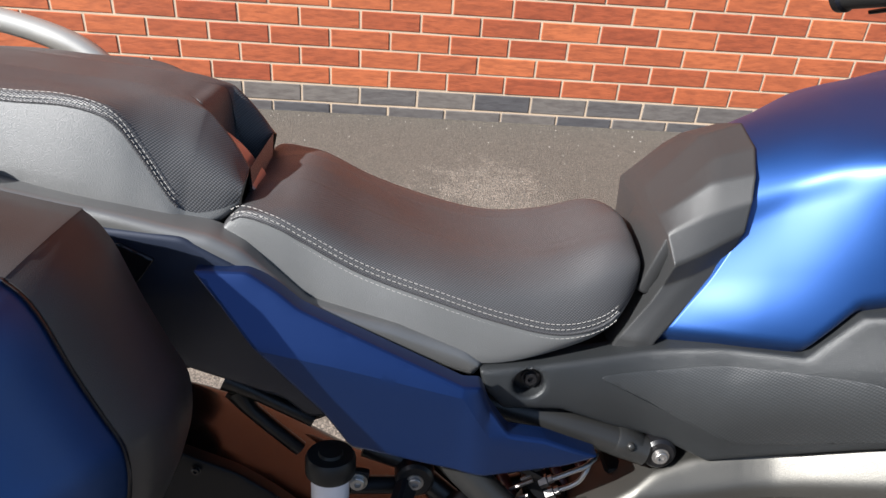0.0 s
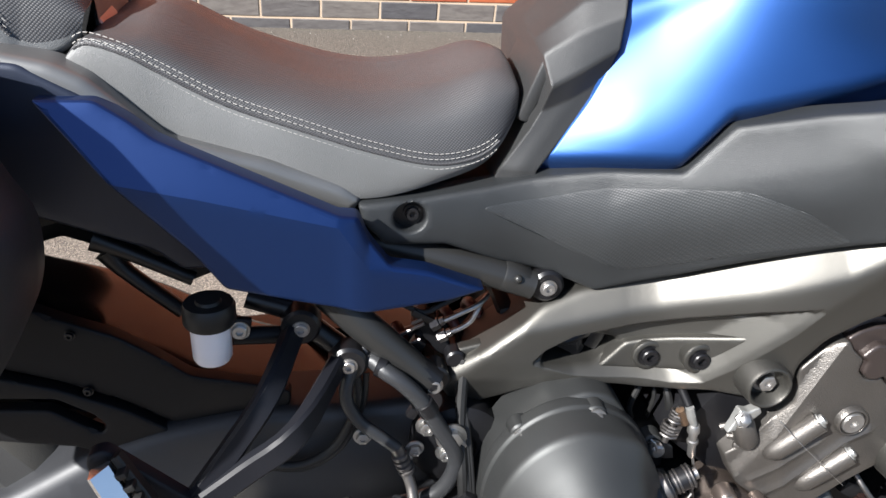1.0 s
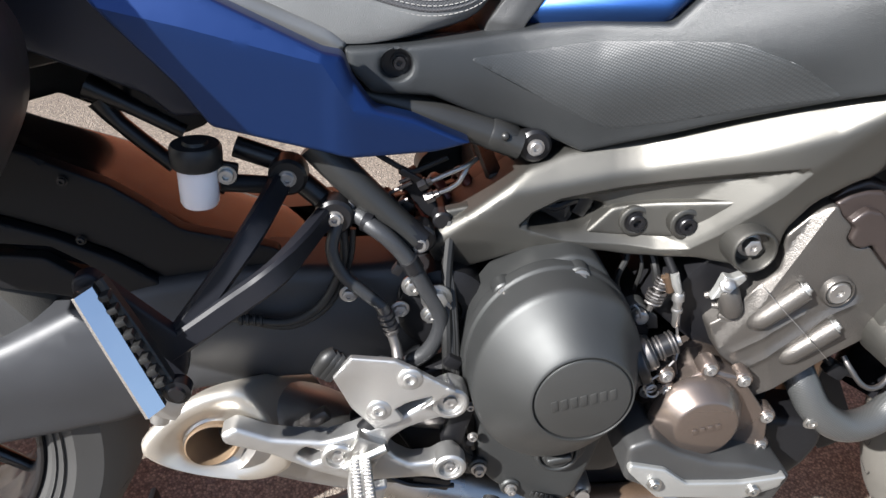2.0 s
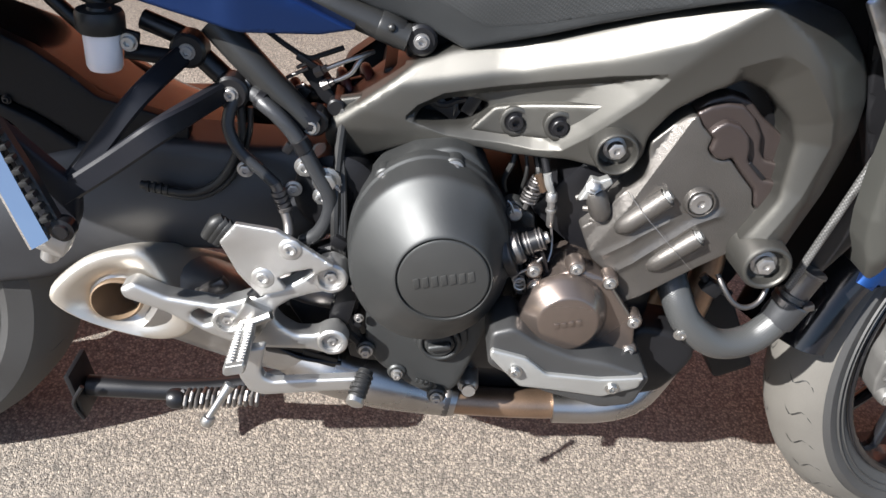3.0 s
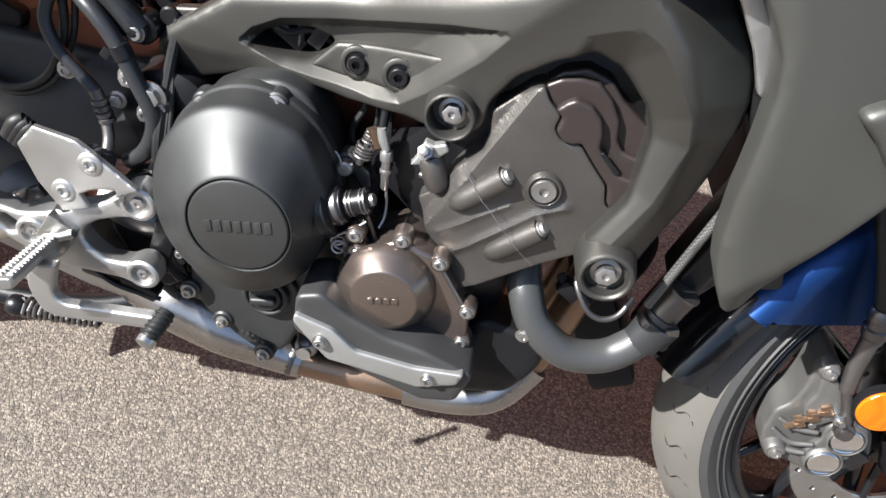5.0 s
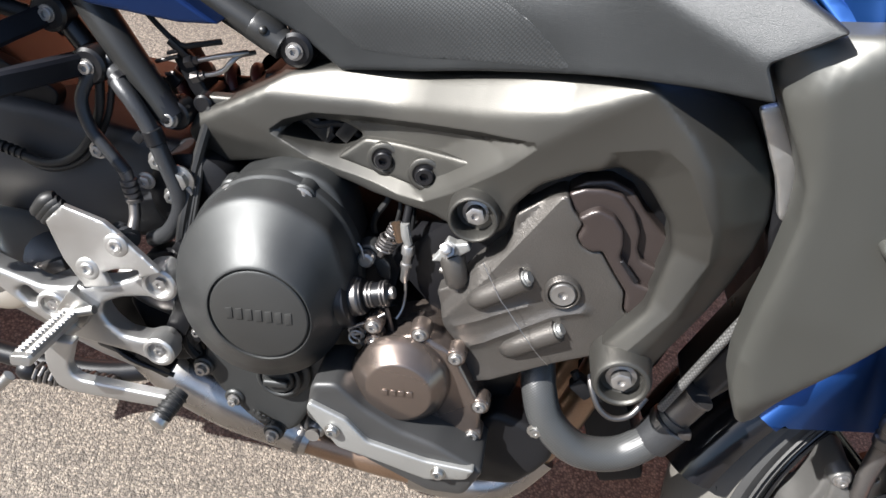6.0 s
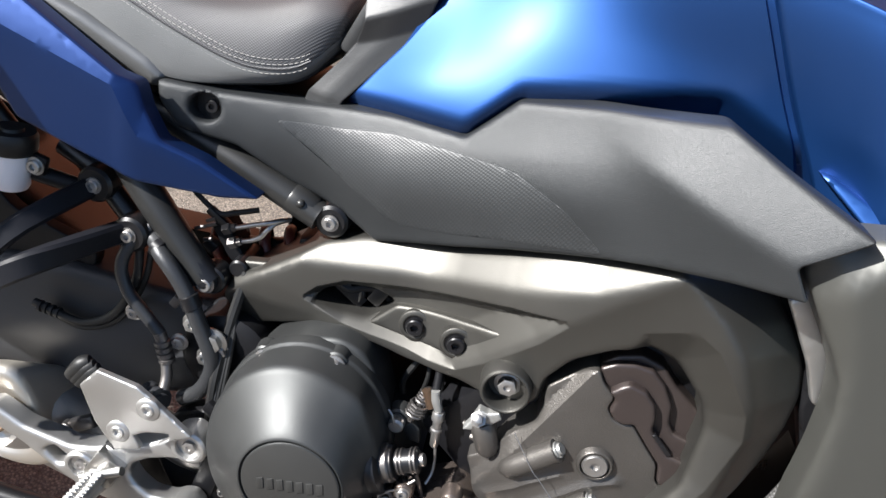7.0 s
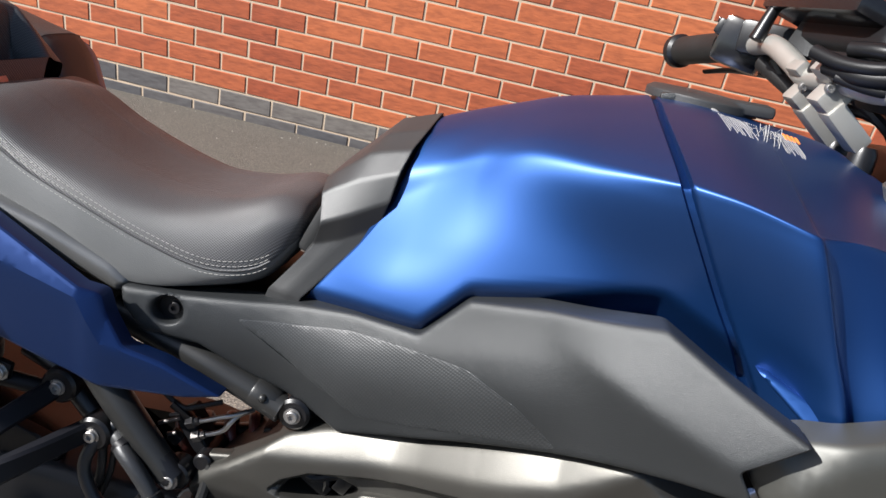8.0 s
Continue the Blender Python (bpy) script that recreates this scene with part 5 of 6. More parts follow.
for x, y, z, r in ((-99, -152, 566, 11), (-124, -146, 578, 8), (-104, -150, 545, 7)):
    bolt(arm, x, y, z, r, 10, "hex")

# rear hugger
def hugger_half(x, z, w, drop):
    return [(x, -w, z - drop), (x, -w, z - drop * 0.35), (x, -w * 0.86, z - 6), (x, -w * 0.5, z + 2), (x, 0, z + 4)]


hug = part("hugger", loft(skin([hugger_half(-780, 700, 84, 60), hugger_half(-600, 692, 86, 70), hugger_half(-534, 675, 88, 84), hugger_half(-425, 641, 88, 86), hugger_half(-326, 588, 86, 64), hugger_half(-254, 566, 82, 50), hugger_half(-165, 520, 78, 44)], 6, 5), True, True), GLOSS, bike, "glossy black rear hugger", 50)
part("hugger_side", panel([(-570, 718), (-504, 700), (-477, 687), (-429, 667), (-395, 644), (-362, 617), (-305, 605), (-262, 594), (-264, 574), (-345, 556), (-372, 551), (-428, 589), (-488, 617), (-570, 644)], level(-100), 14, 2.5, 9, corner=8), MATT, hug, "matt black side wing of the hugger")
part("hugger_rim", tube([(-600, 40, 690), (-543, 40, 664), (-514, 40, 652), (-474, 40, 639), (-427, 40, 624), (-385, 40, 611), (-340, 40, 592)], 10, 10), MATT, hug)
part("chain_guard", panel([(-640, 640), (-537, 628), (-488, 612), (-428, 584), (-372, 546), (-325, 528), (-325, 500), (-420, 512), (-480, 540), (-640, 566)], level(-108), 12, 3, 8, [[(-600, 607), (-492, 601), (-459, 580), (-448, 566), (-454, 556), (-471, 567), (-500, 588), (-600, 594)]], 5), MATT, hug, "matt black guard with a long slot")
bolt(hug, -470, -102, 672, 4, 4, "socket", BLACK)
bolt(hug, -462, -102, 606, 4, 4, "socket", BLACK)

# pillion footrest bracket
hanger = part("pillion_hanger", panel([(-418, 656), (-404, 660), (-341, 592), (-332, 580), (-336, 548), (-348, 520), (-366, 522), (-378, 560), (-420, 642)], lambda x, z: -252 - 0.12 * (-340 - x), 10, 3, 6, corner=6), HANGER, bike, "black forked pillion footrest hanger")
part("hanger_arm", bar([(-249, -122, 694), (-256, -134, 688), (-277, -210, 671), (-308, -230, 630), (-345, -242, 580)], 21, 15), HANGER, hanger)
part("hanger_arm", bar([(-204, -128, 655), (-216, -146, 654), (-251, -234, 648), (-295, -240, 614), (-352, -246, 572)], 23, 15), HANGER, hanger)
part("hanger_link", gather(tube([(-249, -118, 693), (-204, -122, 654)], 12, 10, 2), tube([(-300, -112, 716), (-249, -116, 700)], 11, 10, 2)), BLACK, hanger)
for x, y, z in ((-249, -138, 694), (-204, -146, 655)):
    part("bolt_boss", lathe((x, y + 6, z), (0, -1, 0), [(20, -14), (19, 4), (16, 7), (0.1, 7)], 24), BLACK, hanger)
    bolt(hanger, x, y - 1, z, 6.5, 5, "socket", DULL)
ppeg = part("pillion_peg", loft([[(q[0] + w * 0.90, q[1] + d, q[2] + w * 0.42) for w, d in ((-9, 4), (-8, -8), (-5, -9), (9, 0), (9, 6))] for q in curve([(-354, -300, 548), (-380, -286, 598), (-404, -272, 644), (-407, -270, 650)], 4)]), POLISH, hanger, "polished alloy pillion footpeg with a black rubber edge")
for k in range(8):
    part("peg_rubber", block((-350 - 5.6 * k, -288 + 2.6 * k, 570 + 10.8 * k), (9, 14, 6), (0, -24, 0), 2), RUBBER, ppeg)
part("peg_rubber_strip", bar([(-342, -282, 562), (-369, -270, 612), (-395, -260, 656)], 8, 12), RUBBER, ppeg)
part("peg_pivot", gather(block((-352, -276, 540), (34, 26, 26), (0, 24, 0), 7), lathe((-357, -276, 524), (-0.3, 0, -1), [(9, -6), (9, 8), (5, 12), (0.1, 12)], 12)), ALU, ppeg)
part("pivot_pin", lathe((-338, -288, 556), (0, -1, 0), [(12, -12), (12, 0), (8, 1), (7, 4), (0.1, 4)], 20), BLACK, ppeg)

# brake fluid reservoir
can = part("fluid_reservoir", lathe((-330, -150, 672), (0, 0, 1), [(0.1, 0), (16, 0), (18, 4), (18.5, 34), (18, 40), (0.1, 40)], 28), FLUID, bike, "milky white brake fluid reservoir")
part("reservoir_cap", lathe((-330, -150, 711), (0, 0, 1), [(0.1, 0), (22, 0), (24, 3), (24, 18), (22, 22), (12, 22), (11, 25), (0.1, 25)], 22), RUBBER, can, "black screw cap")
part("reservoir_tab", gather(block((-306, -146, 704), (24, 8, 20), (0, 10, 0), 3), tube([(-312, -140, 690), (-286, -134, 686), (-262, -128, 682)], 9, 10)), MATT, can)
bolt(can, -304, -150, 702, 7, 6)

# subframe tubes
lower_tube = part("subframe_tube", tube([(-225, -120, 724), (-190, -126, 690), (-130, -134, 633), (-122, -135, 625)], [17, 17, 15.5, 14], 18), TUBE, bike, "dark grey lower subframe tube")
part("tube_lug", gather(lathe((-117, -126, 626), (0, -1, 0), [(16, -12), (16, 9), (14, 11), (0.1, 11)], 26), tube([(-136, -133, 640), (-118, -134, 624)], [15, 16], 16, 2)), BLACK, lower_tube)
bolt(lower_tube, -119, -143, 625, 7.5, 6, "socket", DULL)
upper_tube = part("subframe_upper_tube", gather(tube([(-215, -108, 782), (-168, -110, 768), (-87, -115, 747), (-30, -119, 729), (-20, -120, 726)], [15, 15.5, 15.5, 15, 15], 22), lathe((-52, -117, 737), (0.93, 0.0, -0.33), [(15.5, -2), (16.4, 0), (16.4, 24), (15, 26)], 22)), TUBE, bike, "dark grey upper subframe tube")
part("weld_bead", lathe((-39, -133, 739), (0, -1, 0.2), [(4.5, -3), (4, 1), (2.4, 2.6), (0.1, 3)], 14), TUBE, upper_tube)
part("frame_lug", lathe((-7, -118, 727), (0, -1, 0), [(17, -20), (17, 8), (14, 11), (0.1, 11)], 26), BLACK, upper_tube)
bolt(upper_tube, -7, -130, 727, 6.5, 5, "socket", DULL)
cross = part("cross_boss", lathe((-94, -116, 641), (0, -1, 0), [(10, -40), (10, 6), (8, 8), (0.1, 8)], 22), BLACK, bike, "black cross shaft end")
part("cross_arm", panel([(-92, 650), (-66, 656), (-56, 650), (-72, 640), (-84, 632)], level(-118), 10, 3, 4, corner=3), GRAPHITE, cross)
part("tail_strut", gather(tube([(-446, -60, 756), (-408, -62, 738), (-356, -62, 711)], [14, 9, 9], 12), tube([(-436, -60, 742), (-419, -62, 719), (-370, -62, 673)], [13, 8.5, 8.5], 12)), BLACK, bike, "black strut under the tail")
part("inner_fender", panel([(-680, 760), (-546, 706), (-528, 712), (-502, 720), (-469, 707), (-440, 715), (-410, 745), (-376, 727), (-358, 708), (-335, 718), (-300, 760), (-360, 850), (-680, 900)], along([-450, -410], [20, -65], 8), 20, 4, 10, corner=5), MATT, bike, "matt black inner mudguard under the tail")
unit = part("brake_pressure_unit", panel([(-137, 674), (-122, 685), (-96, 648), (-100, 634), (-112, 640)], level(-106), 26, 3, 5, corner=3), MATT, bike, "black brake pressure unit with steel pipes")
for line in (((-114, -111, 679), (-106, -112, 682), (-90, -112, 690), (-74, -110, 697), (-62, -100, 700)), ((-106, -110, 665), (-92, -112, 671), (-80, -112, 679), (-74, -111, 689), (-68, -104, 696), (-58, -90, 698))):
    part("bent_steel_pipe", tube(line, 2.7, 10), DULL, unit, "bright bent steel pipe")
for x, z in ((-114, 678), (-106, 664)):
    part("pipe_nut", lathe((x, -111, z), (0.85, -0.1, 0.5), [(6.5, -6), (6.5, 3), (4.4, 4), (4.4, 9), (0.1, 9)], 6), PIPE, unit)
for a, b in (((-150, -112, 667), (-127, -113, 680)), ((-139, -112, 657), (-130, -113, 661)), ((-139, -111, 679), (-129, -112, 685))):
    part("unit_pin", tube([a, b], 2.2, 8, 2), PIPE, unit)
part("unit_bracket", gather(block((-128, -108, 686), (26, 10, 8), (0, 30, 0), 2), block((-132, -106, 652), (14, 12, 12), (0, 30, 0), 2)), BLACK, unit)
shock = part("shock_absorber", tube([(-150, -50, 620), (-40, -50, 651)], 12, 18, 3), BLACK, bike, "black shock absorber with a dark red spring")
part("shock_spring", tube(coil((-144, -50, 621), (-46, -50, 650), 20, 3.6), 6.5, 10, 2), shader("dark_red_spring_paint", (0.10, 0.022, 0.016), 0.35, 0.0, 0.2, 20), shock, "dark red coil spring")
part("spare_wire", tube([(-172, -100, 712), (-150, -106, 700), (-128, -108, 690), (-112, -104, 694), (-90, -98, 702)], 3, 8), RUBBER, bike)

# hoses behind the rear set
part("overflow_pipe", tube([(-190, -132, 654), (-178, -138, 653), (-168, -148, 648), (-152, -154, 638), (-133, -156, 617), (-113, -157, 583), (-95, -158, 549), (-95, -158, 524), (-106, -156, 499), (-124, -152, 482)], 8.8, 18, 6), HOSE, bike, "grey bent breather hose")
part("pipe_ferrule", lathe((-172, -143, 650), (0.9, -0.3, -0.3), [(9, -5), (10.8, -4), (10.8, 4), (9, 5)], 18), BLACK, bike)
part("hose_clip", gather(lathe((-127, -156, 608), (0.5, 0, -0.86), [(9.2, -8), (10.6, -7), (10.6, 7), (9.2, 8)], 18), block((-141, -157, 604), (10, 9, 12), (0, 30, 0), 2)), BLACK, bike)
part("brake_hose", tube([(-188, -132, 664), (-200, -142, 650), (-207, -150, 622), (-196, -153, 595), (-173, -154, 573), (-155, -155, 557)], 6.8, 14), HOSE, bike, "black rubber brake hose")
part("brake_hose_fitting", gather(tube([(-157, -155, 559), (-152, -155, 548), (-145, -156, 526)], [7, 6.5, 6.5], 14), *[lathe((-152 + 2.4 * k, -155, 547 - 6.5 * k), (0.3, 0, -0.95), [(6.5, -3), (8.8, -2), (8.8, 2), (6.5, 3)], 16) for k in range(4)], tube([(-145, -156, 526), (-140, -162, 512), (-138, -170, 500)], 6, 12)), PIPE, bike, "dull steel brake hose end")
for x, y, z in ((-89, -150, 556), (-136, -148, 550), (-190, -146, 568)):
    bolt(bike, x, y, z, 6.5, 7, "hex", DULL)
part("banjo_bolt", gather(lathe((-146, -172, 490), (0.75, -0.55, 0.25), [(9, -16), (12, -14), (12, -4), (9.5, -3), (9.5, 4), (13, 5), (13, 12), (8, 13), (8, 20), (0.1, 20)], 18)), ARM, bike)
part("cable_loop", gather(tube([(-196, -136, 640), (-196, -138, 600), (-216, -138, 552), (-250, -138, 528), (-289, -136, 528), (-312, -134, 531)], 4.8, 10), tube([(-186, -130, 636), (-190, -132, 596), (-212, -134, 545), (-252, -134, 519), (-300, -128, 522)], 3.6, 10), *[lathe((-282 - 7 * k, -136, 528 + 0.6 * k), (1, 0, 0), [(4.8, -2), (6.6, -1.4), (6.6, 1.4), (4.8, 2)], 14) for k in range(4)]), RUBBER, bike, "black cables looping over the swingarm")

# ---- wheels ----
SIDEWALL = shader("tyre_sidewall_rubber", (0.026, 0.0255, 0.025), 0.6, 0, 0.2, 14, 0.3, 700)
def wheel(name, x, z, radius, half, rim_r, label, spokes, tread):
    q = part(name, lathe((x, 0, z), (0, 1, 0), [(rim_r + 4, -half * 0.78), (rim_r + 14, -half * 0.9), (rim_r + 45, -half), (radius - 34, -half * 0.92), (radius - 17, -half * 0.72), (radius - 6, -half * 0.42), (radius, 0),
                                                (radius - 6, half * 0.42), (radius - 17, half * 0.72), (radius - 34, half * 0.92), (rim_r + 45, half), (rim_r + 14, half * 0.9), (rim_r + 4, half * 0.78)], 96, False), SIDEWALL, bike, label, 30)
    crown = [(radius - 33.5, -half * 0.93), (radius - 16.2, -half * 0.725), (radius - 5.2, -half * 0.42), (radius + 0.8, 0)]
    part("tread", lathe((x, 0, z), (0, 1, 0), crown + [(r, -h) for r, h in reversed(crown[:-1])], 96, False), TYRE, q, "dusty grey tread", 30)
    part("rim", gather(*[lathe((x, 0, z), (0, 1, 0), [(rim_r + 5, s * half * 0.8), (rim_r + 2, s * half * 0.84), (rim_r - 6, s * half * 0.8), (rim_r - 14, s * half * 0.5), (rim_r - 18, 0), (rim_r + 2, 0)], 72, False) for s in (1, -1)]), GLOSS, q, "black cast rim", 30)
    for s in (1, -1):
        part("rim_lip", lathe((x, s * half * 0.83, z), (0, s, 0), [(rim_r + 4, -3), (rim_r + 3, 1.5), (rim_r, 2.5), (rim_r - 4, 1), (rim_r - 6, -4)], 96, False), GLOSS, q)
    for rr, hh in ((rim_r + 20, 0.93), (rim_r + 30, 0.975)):
        for s in (1, -1):
            part("sidewall_ring", lathe((x, s * half * hh, z), (0, s, 0), [(rr - 1.6, -1), (rr, 1.6), (rr + 1.6, -1)], 96, False), SIDEWALL, q)
    part("hub", lathe((x, 0, z), (0, 1, 0), [(0.1, -50), (30, -50), (38, -40), (40, 40), (30, 50), (0.1, 50)], 32), BLACK, q)
    for k in range(spokes):
        a = (k // 2) * 4 * math.pi / spokes + (0.14 if k % 2 else -0.14) + 0.3
        b = a + (0.16 if k % 2 else -0.16)
        part("spoke", tube([(x + 34 * math.cos(a), 0, z + 34 * math.sin(a)), (x + (rim_r - 10) * math.cos(b), 0, z + (rim_r - 10) * math.sin(b))], [15, 9], 10, 3), GLOSS, q)
    for k in range(tread):
        a = k * 2 * math.pi / tread
        for s in (-1, 1):
            line = []
            for j in range(7):
                t = j / 6
                y = s * half * (0.15 + 0.70 * t)
                prof = np.interp(abs(y) / half, [0, 0.42, 0.72, 0.92, 1.0], [radius, radius - 6, radius - 17, radius - 34, radius - 50]) - 1.2
                b = a + s * 0.05 + 0.26 * t + 0.07 * math.sin(t * 6)
                line.append((x + prof * math.cos(b), y, z + prof * math.sin(b)))
            part("tread_groove", tube(line, [0.8, 2.0, 2.4, 2.4, 2.2, 1.8, 0.8], 6, 2), RUBBER, q)
    return q


STEER = Matrix.Rotation(radians(19), 3, Vector((-0.44, 0, 0.898)))
AXLE = Vector((850, 17, 306))


def place_front(ob):
    """Turns a part that was drawn about its axle with the steering."""
    ob.matrix_local = Matrix.Translation(AXLE * U) @ STEER.to_4x4()
    return ob


FX, FZ = 0, 0
front = wheel("front_wheel", FX, FZ, 314, 64, 226, "front wheel with a dusty grooved tyre", 10, 34)
place_front(front)
back_wheel = wheel("rear_wheel", -785, 330, 335, 98, 226, "rear wheel with a wide dusty tyre", 10, 14)
disc_holes = [[(FX + r * math.cos(a) + 4.2 * math.cos(k), FZ + r * math.sin(a) + 4.2 * math.sin(k)) for k in np.arange(8) * math.pi / 4] for i in range(40) for a, r in ((i * math.pi / 20, (132, 145, 157)[i % 3]),)]
part("brake_disc", panel([(FX + 168 * math.cos(a), FZ + 168 * math.sin(a)) for a in np.arange(60) * math.pi / 30], level(-82), 5, 0.8, 16, [[(FX + 116 * math.cos(a), FZ + 116 * math.sin(a)) for a in np.arange(40) * math.pi / 20], *disc_holes], 0.5), STEEL, front, "drilled steel brake disc")
part("disc_carrier", gather(lathe((FX, -78, FZ), (0, -1, 0), [(60, 0), (60, 5), (46, 6), (46, 0)], 40), *[tube([(FX + 55 * math.cos(a), -80, FZ + 55 * math.sin(a)), (FX + 118 * math.cos(a + 0.2), -80, FZ + 118 * math.sin(a + 0.2))], 6, 8, 1) for a in np.arange(10) * math.pi / 5]), BLACK, front)
slope = np.array((-0.44, 0, 0.898))
foot = np.array((-25, -112, -10.0))
place_front(part("fork_leg", gather(tube([foot, foot + slope * 160], 27, 20, 2), tube([foot + slope * 160, foot + slope * 175, foot + slope * 420], [31, 31, 30], 20, 2), block(foot, (60, 40, 70), (0, -24, 0), 12)), BLACK, bike, "black fork leg"))
place_front(part("fork_tube", tube([foot + slope * 400, foot + slope * 860], 24, 18, 2), DULL, bike))
place_front(part("fork_leg", gather(tube([foot * (1, -1, 1), foot * (1, -1, 1) + slope * 420], 29, 18, 2)), BLACK, bike))
place_front(part("fork_tube", tube([foot * (1, -1, 1) + slope * 400, foot * (1, -1, 1) + slope * 860], 24, 18, 2), DULL, bike))
CALIPER = [(664, 312), (663, 347), (675, 366), (678, 397), (674, 429), (687, 444), (700, 438), (711, 420), (740, 396), (762, 376), (784, 348), (796, 320), (780, 284), (740, 268), (709, 276), (685, 275), (670, 290)]
caliper = part("brake_caliper", panel(CALIPER, lambda x, z: -128 + 0.12 * np.maximum(705 - x, 0), 50, 4, 5, corner=6), CASTALU, bike, "grey cast brake caliper with bright piston caps")
part("caliper_bridge", panel([(694, 352), (708, 348), (732, 370), (714, 408), (692, 432), (682, 424), (688, 396), (684, 372)], lambda x, z: -137 + 0.15 * np.maximum(704 - x, 0), 16, 4, 5, corner=5), CASTALU, caliper)
part("caliper_lobe", panel([(722, 352), (738, 374), (766, 366), (782, 344), (776, 318), (764, 290), (742, 272), (722, 284), (716, 310), (726, 330)], level(-136), 14, 4, 5, corner=8), CASTALU, caliper)
for line in (((668, -130, 344), (690, -134, 338), (716, -137, 342)), ((668, -130, 326), (694, -134, 314), (720, -137, 322)), ((680, -130, 300), (702, -133, 300), (718, -136, 304))):
    part("caliper_rib", tube(line, [3, 4, 3], 10, 4), CASTALU, caliper)
for x, z, r in ((686, 432, 12), (686, 294, 13), (741, 364, 12), (706, 349, 6)):
    part("caliper_boss", lathe((x, -128, z), (0, -1, 0), [(r + 2, -8), (r, 6), (r - 2, 9), (0.1, 9)], 22), CASTALU, caliper)
for x, z in ((752, 341), (744, 298)):
    part("piston_seat", lathe((x, -136, z), (0, -1, 0), [(25, -4), (24, 3), (22, 5), (21, 5), (20.5, 0.5), (0.1, 0.5)], 30), CASTALU, caliper)
    part("piston_cap", lathe((x, -136, z), (0, -1, 0), [(19.5, -2), (19.5, 3), (17.5, 5), (15, 3.5), (0.1, 4)], 30), POLISH, caliper)
part("caliper_slot", panel([(772, 330), (792, 322), (780, 296), (766, 304)], level(-139), 8, 1, 5, corner=3), GLOSS, caliper)
for k in range(3):
    part("pad_spring", gather(block((688 + 10 * k, -137, 352 + 14 * k), (12, 8, 16), (0, -38, 0), 2), block((682 + 10 * k, -139, 346 + 14 * k), (5, 6, 20), (0, 52, 0), 1)), HEAT, caliper, "rust-stained pad spring" if k == 0 else "")
for x, z in ((686, 432), (686, 294)):
    bolt(caliper, x, -136, z, 6, 7, "hex", DULL)
part("bleed_nipple", gather(lathe((724, -138, 372), (0.1, -1, 0.2), [(7, -4), (7, 6), (4, 7), (4, 14), (0.1, 14)], 14)), STEEL, caliper)
part("front_brake_hose", tube([(620, -112, 690), (646, -122, 628), (676, -128, 574), (700, -130, 527)], [9, 9, 10, 11], 14), RUBBER, bike, "black front brake hose")
part("hose_union", gather(lathe((702, -131, 508), (0.2, 0, -0.98), [(11, -22), (14, -18), (14, -8), (12, -6), (12, 2), (14.5, 4), (14.5, 14), (12, 17), (12, 22)], 20), tube([(705, -131, 488), (708, -133, 450), (714, -136, 415)], [11, 10, 9.5], 14), tube([(714, -136, 415), (728, -138, 388), (738, -139, 362)], [7, 6.5, 7], 12), lathe((739, -139, 358), (0, -1, 0), [(12, -6), (12, 5), (8, 6), (8, 11), (0.1, 11)], 16)), PIPE, bike, "dull steel hose union and banjo pipe")
part("sensor_wire", tube([(650, -104, 640), (690, -108, 560), (716, -112, 470), (726, -116, 420)], 4.5, 8), RUBBER, bike)
refl = part("reflector", lathe((757, -150, 408), (0, -1, 0), [(0.1, -10), (28, -10), (30, -4), (29.5, 0), (28, 2), (0.1, 4)], 40), AMBER, bike, "round amber reflector")
part("reflector_rim", lathe((757, -148, 408), (0, -1, 0), [(29, -12), (32, -10), (32, 0), (29.6, 1)], 40), MATT, refl)


def fender_ring(a, r, half, edge):
    """A bow of the mudguard at the angle a, from one lower edge over the crown to the other."""
    ca, sa = math.cos(a), math.sin(a)
    row = []
    for k in np.linspace(-1, 1, 25):
        s = abs(k)
        y = half * min(1.0, math.sin(min(s, 0.6) / 0.6 * 1.5708)) * (1 if k > 0 else -1)
        rr = r - 34 * (min(s, 0.6) / 0.6) ** 3 if s <= 0.6 else r - 34 - (r - 34 - edge) * (s - 0.6) / 0.4
        row.append((FX + rr * ca, y, FZ + rr * sa))
    return row


def fender_edge(a):
    """Where the mudguard's straight lower edge lies."""
    return float(np.clip(165 / (math.sin(a) - 0.07 * math.cos(a)), 205, 330))


place_front(part("front_fender", loft([fender_ring(radians(a), 352, 84, fender_edge(radians(a))) for a in range(34, 156, 2)], False, False), PAINT, bike, "blue front mudguard", 50))
place_front(part("fender_extension", loft([fender_ring(radians(a), 348 + 0.8 * (a - 142), 78, 306 + 0.9 * (a - 142)) for a in range(142, 173, 2)], False, False), GLOSS, bike, "glossy black rear flap of the mudguard", 50))

# ---- fairing ----
COWL_RIDGE = ([540, 600, 641, 691, 771, 817, 874, 910], [498, 478, 456, 448, 434, 422, 394, 374])
COWL_TOP = [(330, 800), (394, 874), (420, 908), (470, 928), (740, 990)]


def cowl_depth(x, z):
    ridge = np.interp(z, *COWL_RIDGE)
    d = soft(ridge - x, 2)
    top = above(COWL_TOP, x, z, 2)
    low = soft(560 + 1.5 * (x - 470) - z + 26, 3)
    return -302 + np.interp(z, [520, 700, 900], [30, 8, 0]) + 0.55 * d + 0.5 * top * np.clip((x - 366) / 24, 0, 1) + 0.04 * np.maximum(x - ridge - 40, 0) + 0.35 * low


